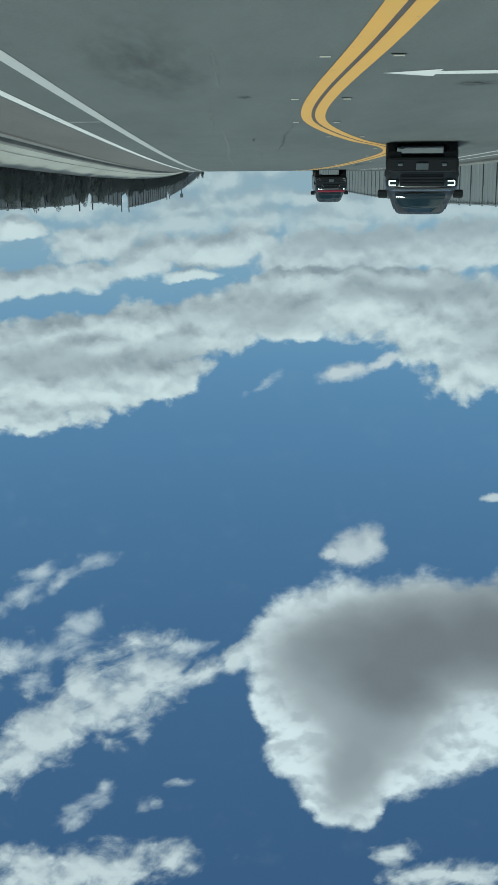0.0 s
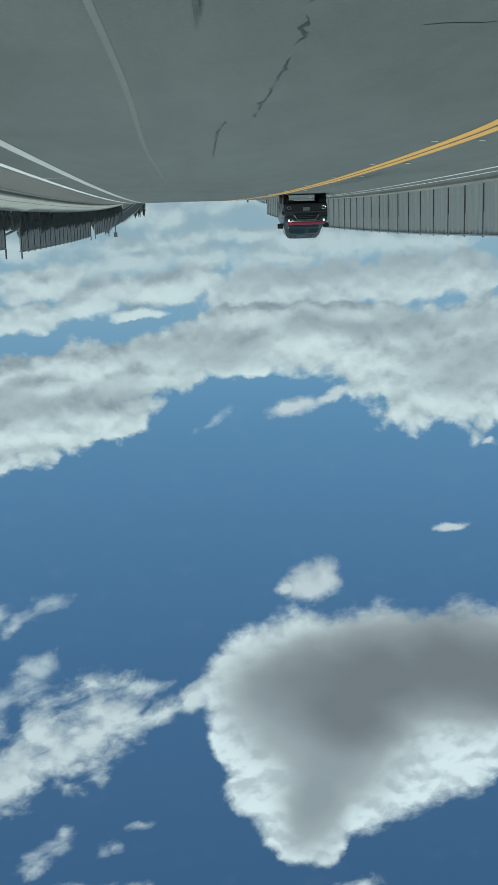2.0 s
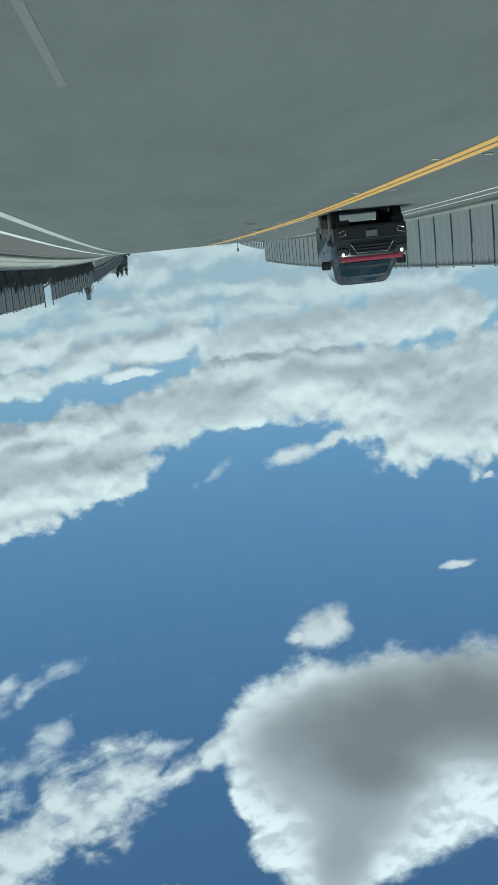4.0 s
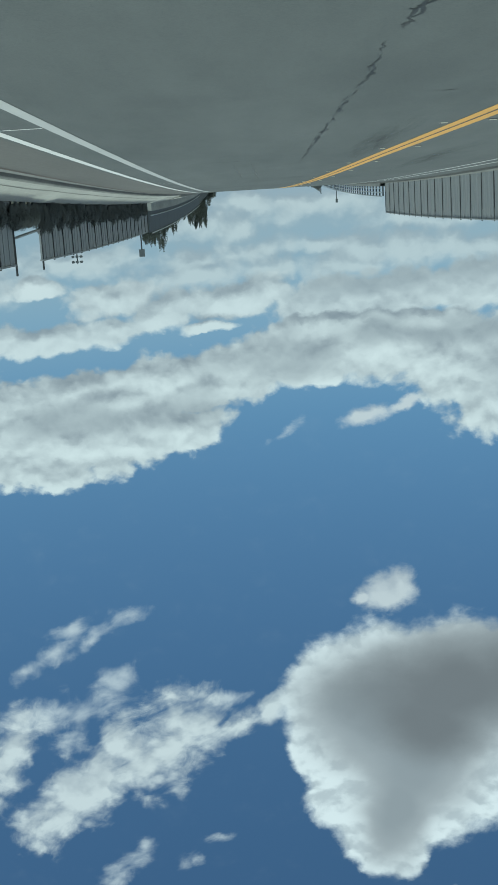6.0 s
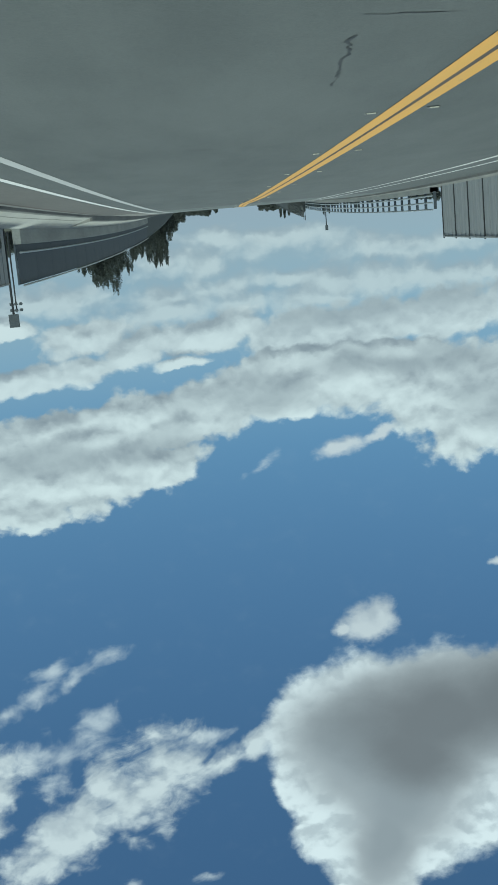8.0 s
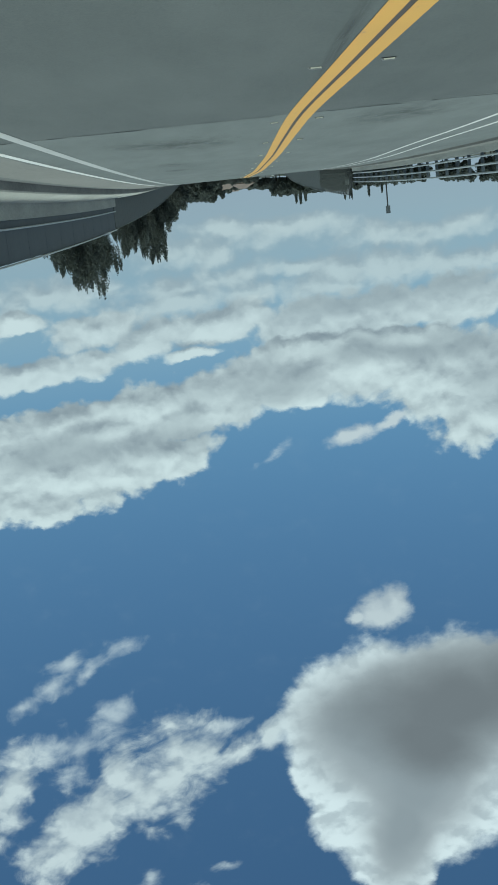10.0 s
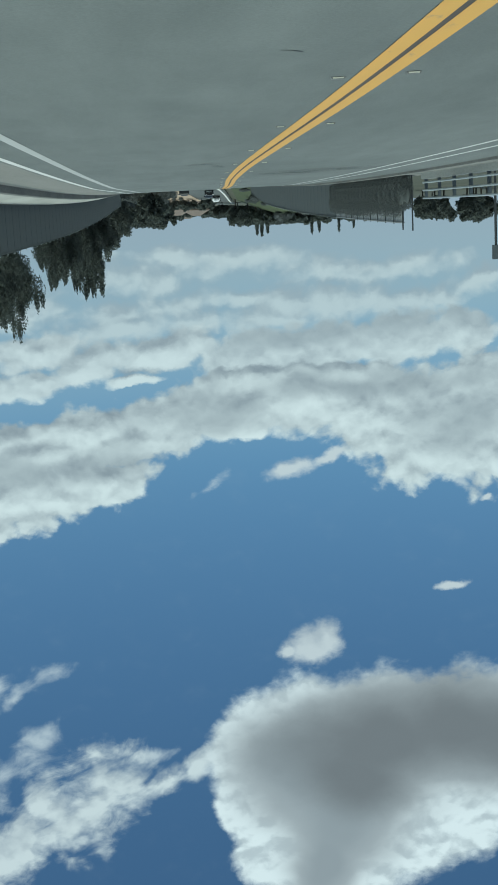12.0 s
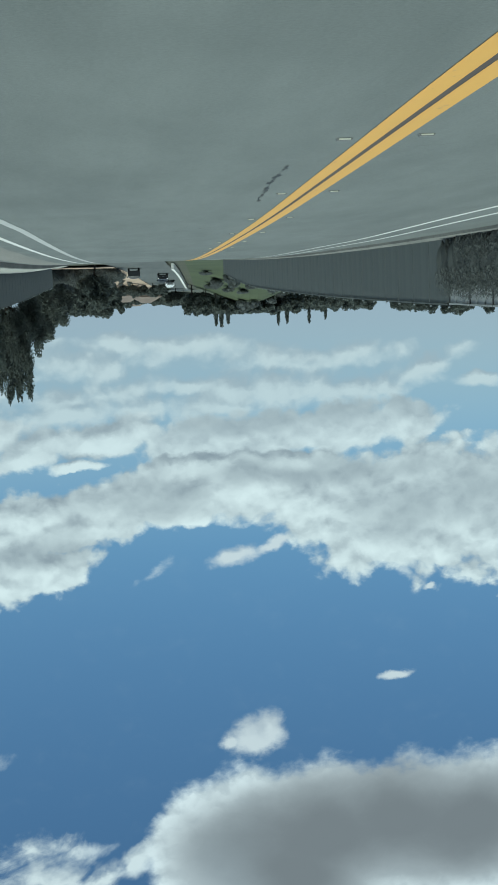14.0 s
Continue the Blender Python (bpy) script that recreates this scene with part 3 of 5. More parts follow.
def centre_x(y):
    k = max(i for i in range(len(CENTRE) - 1) if CENTRE[i][0] <= y or i == 0)
    (y0, x0), (y1, x1) = CENTRE[k], CENTRE[k + 1]
    xa, ya = CENTRE[max(k - 1, 0)][1], CENTRE[max(k - 1, 0)][0]
    xb, yb = CENTRE[min(k + 2, len(CENTRE) - 1)][1], CENTRE[min(k + 2, len(CENTRE) - 1)][0]
    m0 = (x1 - xa) / (y1 - ya)
    m1 = (xb - x0) / (yb - y0)
    h = y1 - y0
    s = min(max((y - y0) / h, 0), 1)
    return (2 * s**3 - 3 * s**2 + 1) * x0 + (s**3 - 2 * s**2 + s) * h * m0 + (-2 * s**3 + 3 * s**2) * x1 + (s**3 - s**2) * h * m1


LINE_YS = steps(-50, 394, 444)
for name, off in (("centre_line", -0.125), ("centre_line", 0.125)):
    ob = part(name, ribbon(bmesh.new(), lambda y: centre_x(y) + off - 0.093, lambda y: centre_x(y) + off + 0.093, LINE_YS, 0.006), M_YELLOW)
    tagged(ob, "solid yellow centre line painted on asphalt", "road marking", "double yellow line", "structure")


ob = part("line_gap", ribbon(bmesh.new(), lambda y: centre_x(y) - 0.036, lambda y: centre_x(y) + 0.036, LINE_YS, 0.003), M_GRIME)
tagged(ob, "grimy brown gap between the yellow lines", "road marking", kind="structure")

LEFT = [(110, -8.25), (150, -7.5), (190, -6.45), (205, -6.6), (232, -7.3), (256, -7.2), (278, -7.28), (300, -7.95), (340, -9.1)]


def left_edge(y):
    for (ya, xa), (yb, xb) in zip(LEFT, LEFT[1:]):
        if y <= yb:
            s = min(max((y - ya) / (yb - ya), 0), 1)
            return xa + (xb - xa) * s * s * (3 - 2 * s)
    return LEFT[-1][1]


def right_edge(y):
    """How far the right edge lines swing in past the crest."""
    for (ya, xa), (yb, xb) in (((269, 0.0), (282, -0.40)), ((282, -0.40), (307, -0.60)), ((307, -0.60), (395, -1.9))):
        if y <= yb:
            return xa + (xb - xa) * min(max((y - ya) / (yb - ya), 0), 1)
    return -1.9


for x, w, left in ((R_LINE, 0.09, False), (R_LINE2, 0.075, False), (0.0, 0.065, True), (-0.75, 0.065, True)):
    edge = (lambda y: left_edge(y) + x) if left else (lambda y: x + right_edge(y))
    ob = part("edge_line", ribbon(bmesh.new(), lambda y: edge(y) - w, lambda y: edge(y) + w, steps(-50, 394, 222), 0.005), M_WORN if x == R_LINE else M_WHITE)
    tagged(ob, "solid white edge line painted on asphalt", "road marking", "edge lines", "structure")

# ---- fences ----


def fence(side_x, y0, y1, gap, height, label, group, skip=(), board=None):
    """Board panels between posts, stepping along the road; height is a function of y."""
    foot = BANK if side_x > 0 else 0.1
    base = thing("fence", Matrix.Translation((side_x, y0, road_z(y0))), label, "fence", group)
    n = round((y1 - y0) / gap)
    face = -1 if side_x > 0 else 1
    wide, boards = gap - 0.06, 1 if board else 9
    # One pressed sheet of boards with grooves between them, 1 m high, scaled to each bay.
    line = []
    for k in range(boards):
        a, b, d = -wide / 2 + wide * k / boards, -wide / 2 + wide * (k + 1) / boards, 0.012 * math.sin(k * 2.3)
        line += [(face * (0.03 + d), a + 0.008), (face * (0.03 + d), b - 0.008), (face * 0.002, b - 0.004), (face * 0.002, b + 0.004)]
    line = line[:-2] + [(-face * 0.03, wide / 2), (-face * 0.03, -wide / 2)]
    bm = bmesh.new()
    lo, hi = ([bm.verts.new((x, y, z)) for x, y in line] for z in (0, 1))
    for k in range(len(line)):
        bm.faces.new((lo[k], lo[(k + 1) % len(line)], hi[(k + 1) % len(line)], hi[k]))
    bm.faces.new(lo), bm.faces.new(hi)
    bmesh.ops.recalc_face_normals(bm, faces=bm.faces)
    sheets = [bpy.data.meshes.new(n) for n in ("panel", "cap", "post")]
    bm.to_mesh(sheets[0]), bm.free()
    bm = box((-0.06, -wide / 2, -0.06), (0.06, wide / 2, 0.0), 0.008)
    bm.to_mesh(sheets[1]), bm.free()
    bm = box((-0.03, -0.03, 0), (0.03, 0.03, 1), 0.006)
    bm.to_mesh(sheets[2]), bm.free()
    # Pale block on each post top stands in for a glint of sun.
    glint = bpy.data.meshes.new("post_glint")
    bm = box((-0.03, -0.03, 0), (0.03, 0.03, 0.04), 0.008)
    bm.to_mesh(glint), bm.free()
    for k in range(n + 1):
        y = y0 + gap * k
        h = height(y)
        if k in skip and k - 1 in skip:
            ob = piece("cap", sheets[1], M_POST, base)
            ob.matrix_basis = Matrix.Translation((0, y - y0 - gap / 2, road_z(y) - road_z(y0) + h * 0.62))
            ob = piece("cap", sheets[1], M_POST, base)
            ob.matrix_basis = Matrix.Translation((0, y - y0 + gap / 2, road_z(y) - road_z(y0) + h * 0.62))
            continue
        ob = piece("post", sheets[2], M_POST, base)
        extra = 0.3 if k in skip or k - 1 in skip else 0.04
        ob.matrix_basis = Matrix.Translation((face * (-0.03 if board else 0.03), y - y0, road_z(y) - road_z(y0) - 0.2)) @ Matrix.Diagonal((1, 1, h + 0.2 + extra, 1))
        if board:
            ob = piece("post_glint", glint, M_RAIL, base)
            ob.matrix_basis = Matrix.Translation((0, y - y0, road_z(y) - road_z(y0) + h + extra))
        if k < n:
            ym, slope = y + gap / 2, math.atan2(road_z(y + gap) - road_z(y), gap)
            at = Matrix.Translation((0, ym - y0, road_z(ym) - road_z(y0))) @ Matrix.Rotation(slope, 4, "X")
            if k not in skip:
                ob = piece("panel", sheets[0], board or M_BOARD, base)
                ob.matrix_basis = at @ Matrix.Translation((0, 0, foot)) @ Matrix.Diagonal((1, 1, h - 0.05 - foot, 1))
                ob = piece("cap", sheets[1], board or M_BOARD, base)
                ob.matrix_basis = at @ Matrix.Translation((0, 0, h))
    return base


def right_height(y):
    return 1.70 + 0.55 * min(max((y - 62) / 16, 0), 1) + 0.2 * min(max((y - 80) / 50, 0), 1)


def left_height(y):
    return 1.85 + 0.55 * min(max((y - 40) / 140, 0), 1)


fence(R_FENCE, 13.4, 167.6, 2.41, right_height, "tall grey board fence with dark posts above the pavement", "roadside fences", skip=(17, 18, 25, 26, 44, 45))
fence(L_FENCE, 20, 179.5, 2.9, left_height, "tall grey board fence with dark posts by the road edge", "roadside fences")
fence(L_FENCE, 268, 294, 2.36, lambda y: 2.25, "grey board fence with dark posts past the bridge", "roadside fences", skip=(0,))
fence(L_FENCE, 294.2, 381, 2.4, lambda y: 2.28 - 0.9 * max(0, (y - 352) / 30) ** 1.5, "dark slate board fence falling away over the crest", "roadside fences", board=M_SLATE)
fence(R_FENCE + 0.3, 259, 394, 2.4, lambda y: 2.6, "dark slate board fence beyond the bridge end", "roadside fences", board=M_SLATE)

# ---- bridge ----


def left_railing(y0, y1):
    base = thing("bridge_railing", Matrix.Translation((L_FENCE, y0, road_z(y0))), "pale three-rail bridge railing with square posts", "railing")
    post = bpy.data.meshes.new("post")
    bm = box((-0.06, -0.07, 0.3), (0.06, 0.07, 1.12), 0.012)
    bm.to_mesh(post)
    bm.free()
    n = round((y1 - y0) / 2.6)
    for k in range(n + 1):
        y = y0 + (y1 - y0) * k / n
        ob = piece("post", post, M_SCREEN, base)
        ob.matrix_basis = Matrix.Translation((0, y - y0, road_z(y) - road_z(y0)))
    for z in (0.50, 0.82, 1.14):
        bm = tube([(0.13, y - y0, road_z(y) - road_z(y0) + z) for y in steps(y0, y1, 16)], 0.04, 8)
        part("rail", bm, M_RAIL, base)
    bm = bmesh.new()
    rows = [[bm.verts.new((x, y - y0, road_z(y) - road_z(y0) + z)) for x, z in ((-0.2, -0.3), (-0.2, 0.36), (0.2, 0.36), (0.22, -0.3))] for y in steps(y0, y1, 20)]
    for a, b in zip(rows, rows[1:]):
        for j in range(4):
            bm.faces.new((a[j], a[(j + 1) % 4], b[(j + 1) % 4], b[j]))
    bmesh.ops.recalc_face_normals(bm, faces=bm.faces)
    part("plinth", bm, M_PARAPET, base, "low weathered concrete plinth")


left_railing(181.5, 265)


def right_parapet(y0, y1):
    base = thing("bridge_parapet", Matrix.Translation((R_FENCE, y0, road_z(y0))), "concrete bridge parapet with pipe rails and a slate screen", "parapet")

    def bar(profile, ys):
        bm = bmesh.new()
        n = len(profile)
        rows = [[bm.verts.new((x, y - y0, road_z(y) - road_z(y0) + z)) for x, z in profile] for y in ys]
        for a, b in zip(rows, rows[1:]):
            for j in range(n):
                bm.faces.new((a[j], a[(j + 1) % n], b[(j + 1) % n], b[j]))
        bm.faces.new(rows[0])
        bm.faces.new(rows[-1][::-1])
        bmesh.ops.recalc_face_normals(bm, faces=bm.faces)
        return bm

    part("wall", bar([(-0.15, 0.0), (-0.15, 1.02), (-0.12, 1.05), (0.12, 1.05), (0.15, 1.02), (0.15, 0.0)], steps(y0, y1, 24)), M_PARAPET, base, "stained concrete parapet wall")
    for z in (1.36, 2.60):
        part("rail", tube([(-0.08, y - y0, road_z(y) - road_z(y0) + z) for y in steps(y0, y1, 16)], 0.04, 8), M_RAIL, base)
    n = round((y1 - y0) / 4.8)
    for k in range(n + 1):
        y = y0 + (y1 - y0) * k / n
        ob = part("post", box((0.075, -0.04, 1.05), (0.14, 0.04, 2.58), 0.01), M_SCREEN, base)
        ob.matrix_basis = Matrix.Translation((0, y - y0, road_z(y) - road_z(y0)))
        if k < n:
            yn = y0 + (y1 - y0) * (k + 1) / n
            h, dz = yn - y, road_z(yn) - road_z(y)
            bm = box((0.045, 0.01, 1.06), (0.07, h - 0.01, 2.56))
            for v in bm.verts:
                v.co.z += dz * v.co.y / h
            ob = part("screen_panel", bm, M_SCREEN, base)
            ob.matrix_basis = Matrix.Translation((0, y - y0, road_z(y) - road_z(y0)))


right_parapet(170.5, 256)

# ---- plants ----


def leaf_cloud(bm, rng, centre, size, count, leaf, upright=0.0):
    """Small leaf blades scattered through a lumpy volume."""
    for _ in range(count):
        d = Vector((rng.gauss(0, 1), rng.gauss(0, 1), rng.gauss(0, 1))).normalized() * rng.random() ** 0.45
        p = Vector(centre) + Vector((d.x * size[0], d.y * size[1], d.z * size[2]))
        a = Vector((rng.gauss(0, 1), rng.gauss(0, 1), rng.gauss(0, 1) + upright * 3)).normalized()
        b = a.orthogonal().normalized()
        b = Matrix.Rotation(rng.random() * 6.28, 3, a) @ b
        s = leaf * rng.uniform(0.6, 1.4)
        w = s * (0.5 if upright == 0 else 0.32)
        vs = [bm.verts.new(q) for q in (p - a * s, p + b * w, p + a * s, p - b * w)]
        bm.faces.new(vs)


def bush_meshes(rng, w, h, leaf, count):
    bm = bmesh.new()
    for k in range(9):
        c = (rng.uniform(-0.3, 0.3) * w, rng.uniform(-0.9, 0.9) * w, h * rng.uniform(0.15, 0.62))
        leaf_cloud(bm, rng, c, (w * 0.38, w * 0.45, h * rng.uniform(0.2, 0.4)), count // 9, leaf)
    # dense twiggy masses deep inside the leaves
    for k in range(7):
        c = Vector((rng.uniform(-0.10, 0.10) * w, (k / 3.0 - 1.0) * w * 0.72, h * rng.uniform(0.28, 0.38)))
        made = bmesh.ops.create_icosphere(bm, subdivisions=2, radius=1.0)
        for v in made["verts"]:
            n = 0.82 + 0.30 * noise.noise(v.co * 2.3 + c * 3)
            v.co = Vector((v.co.x * w * 0.24 * n, v.co.y * w * 0.30 * n, v.co.z * h * 0.36 * n)) + c
        for f in {f for v in made["verts"] for f in v.link_faces}:
            f.smooth = True
    crown = bpy.data.meshes.new("foliage")
    bm.to_mesh(crown)
    bm.free()
    crown.materials.append(M_IVY)
    bm = tube([(0, 0, -0.2), (0.04, 0.1, h * 0.3), (-0.03, 0.22, h * 0.6)], [0.05, 0.035, 0.012], 6)
    stem = bpy.data.meshes.new("stem")
    bm.to_mesh(stem)
    bm.free()
    stem.materials.append(M_BARK)
    return crown, stem


rng = random.Random(5)
BUSHES = [bush_meshes(rng, 1.5, h, 0.040, 13500) for h in (1.1, 1.4, 1.75)]


def bush(x, y, kind, scale, label, group, low=1.0, thick=0.42):
    ob = thing("bush", Matrix.Translation((x, y, road_z(y) + (BANK - 0.05 if x > 0 else 0.08))) @ Matrix.Diagonal((scale * thick, scale, scale * low, 1)), label, "bush", group)
    for name, me in zip(("foliage", "stem"), BUSHES[kind]):
        piece(name, me, None, ob)
    return ob


for k in range(58):
    y = 22 + k * 2.5 + rng.uniform(-0.8, 0.8)
    tall = 2 if y < 75 and rng.random() < 0.55 else rng.choice((0, 0, 1))
    bush(R_FENCE - 0.08 + rng.uniform(-0.04, 0.04), y, tall, rng.uniform(0.95, 1.12), "dark straggling hedge bush against the grey fence", "bushes along the fence", 0.9, 0.24)
for k in range(20):
    y = 269.5 + k * 1.2 + rng.uniform(-0.3, 0.3)
    bush(L_FENCE + 0.3, y, 2, rng.uniform(1.15, 1.3), "dark scrub growing in front of the fence", "scrub past the bridge")
# a dense dark thicket where the far road swings away
for k in range(11):
    x, y = 0.9 + 0.85 * k, 446 - 0.5 * k + rng.uniform(-1, 1)
    ob = bush(x, y, k % 3, rng.uniform(2.3, 2.9), "tall dense dark thicket bush beside the far road", "thicket past the crest", 0.95, 0.8)
    ob.location.z = ground_z(x, y)


def tree(x, y, top, spread, label, seed, spiky=True, dense=1.35, leaf=0.19):
    r = random.Random(seed)
    z = ground_z(x, y)
    height = top - z
    base = thing("tree", Matrix.Translation((x, y, z)), label, "tree", "roadside trees")
    bm = bmesh.new()
    add_tube(bm, [(0, 0, -0.5), (0.1, 0.05, height * 0.3), (0, 0.1, height * 0.62)], [height * 0.026, height * 0.02, height * 0.008], 8)
    tips = []
    for k in range(18):
        a, s = k * 2.4 + r.uniform(-0.4, 0.4), r.uniform(0.35, 1.0)
        z0 = height * r.uniform(0.16, 0.55)
        p1 = Vector((math.cos(a) * spread * s * 0.5, math.sin(a) * spread * s * 0.5, z0 + height * 0.10))
        p2 = Vector((math.cos(a) * spread * s, math.sin(a) * spread * s, z0 + height * r.uniform(0.14, 0.34)))
        add_tube(bm, [(0, 0, z0), p1, p2], [height * 0.009, height * 0.006, height * 0.002], 5)
        tips += [p1, p2, (p1 + p2) / 2]
    for k in range(8):
        tips.append(Vector((r.uniform(-0.4, 0.4) * spread, r.uniform(-0.4, 0.4) * spread, height * r.uniform(0.5, 0.86))))
    part("trunk", bm, M_BARK, base)
    bm = bmesh.new()
    for p in tips:
        c = p + Vector((0, 0, height * 0.03))
        leaf_cloud(bm, r, c, (spread * 0.30, spread * 0.30, height * 0.11), int(420 * dense), leaf, 0.5 if spiky else 0.0)
        if spiky and p.z > height * 0.3:
            for j in range(3):
                q = p + Vector((r.uniform(-0.18, 0.18) * spread, r.uniform(-0.18, 0.18) * spread, height * 0.1))
                leaf_cloud(bm, r, q, (spread * 0.075, spread * 0.075, height * r.uniform(0.05, 0.10)), int(110 * dense), leaf, 1.0)
    part("crown", bm, M_LEAF, base)
    return base


tree(23.6, 380, 16.8, 4.6, "tall dark spiky evergreen tree above the fence", 1)
tree(28.2, 384, 13.0, 4.0, "dark evergreen tree beside a taller one", 2)
tree(18.6, 412, 12.0, 3.4, "dark evergreen tree behind the fence", 3)
tree(15.0, 420, 14.7, 3.0, "dark evergreen tree behind the fence", 4)
tree(36.0, 392, 9.5, 4.6, "lower dark evergreen in a row of trees", 5)
tree(43.0, 396, 8.5, 4.6, "lower dark evergreen in a row of trees", 6)
tree(50.0, 400, 9.0, 4.6, "lower dark evergreen in a row of trees", 7)
for k, (x, top) in enumerate(((12.6, 9.6), (11.2, 7.6), (9.6, 6.0), (8.2, 4.8), (6.6, 4.0), (5.0, 3.4), (3.6, 2.6))):
    tree(x, 424 + k * 9, top, 2.3, "rounded dark roadside tree past the crest", 20 + k, False, 0.6)

for k, x in enumerate((1.7, 3.5, 5.4, 7.4)):
    tree(x, 450 + 2 * k, 4.2 + 0.25 * (k % 2), 1.9, "dense rounded dark tree above a thicket", 30 + k, False, 0.6)
tree(3.4, 430, 3.2, 2.4, "broad rounded dark tree beside the far road", 41, False, 0.8)
for k in range(7):
    tree(-9.5 + 2.2 * k, 522 + 3 * (k % 3), 0.9 + 0.5 * (k % 2), 1.5, "small rounded tree in front of far houses", 45 + k, False, 0.25, 0.22)


def cypress(x, y, top):
    z = ground_z(x, y)
    h = top - z
    r = random.Random(int(x * 7 + y))
    ob = thing("cypress_tree", Matrix.Translation((x, y, z)), "slim dark cypress standing above the far trees", "tree", "far cypresses")
    part("trunk", tube([(0, 0, -0.3), (0, 0, h * 0.6)], [0.2, 0.05], 6), M_BARK, ob)
    bm = bmesh.new()
    for k in range(10):
        s = (k + 0.5) / 10
        leaf_cloud(bm, r, (0, 0, h * (0.1 + 0.86 * s)), (0.9 * (1 - s * 0.75), 0.9 * (1 - s * 0.75), h * 0.08), 60, 0.4, 1.0)
    part("crown", bm, M_LEAF, ob)


for x, y, top in ((-20.5, 520, 7.9), (-21.8, 522, 8.3), (-23.2, 521, 7.6), (-34.6, 524, 8.4), (-36.0, 520, 8.0), (-41.5, 524, 8.4), (-45.5, 526, 7.6)):
    cypress(x, y, top)
for k in range(44):
    x = 12 - k * 2.9 + rng.uniform(-0.8, 0.8)
    y = 560 + rng.uniform(-10, 25)
    tree(x, y, 3.2 + 0.055 * abs(x) + rng.uniform(-0.5, 1.0), rng.uniform(2.6, 3.6), "distant rounded dark tree on the skyline", 60 + k, False, 0.3, 0.32)

for k in range(17):
    x = -15.5 - k * 2.1 + rng.uniform(-0.6, 0.6)
    tree(x, 512 + rng.uniform(-3, 10), 5.4 + rng.uniform(-0.6, 0.9), rng.uniform(2.0, 2.8), "dark rounded tree on top of the green bank", 130 + k, False, 0.3, 0.3)

# ---- vehicles ----


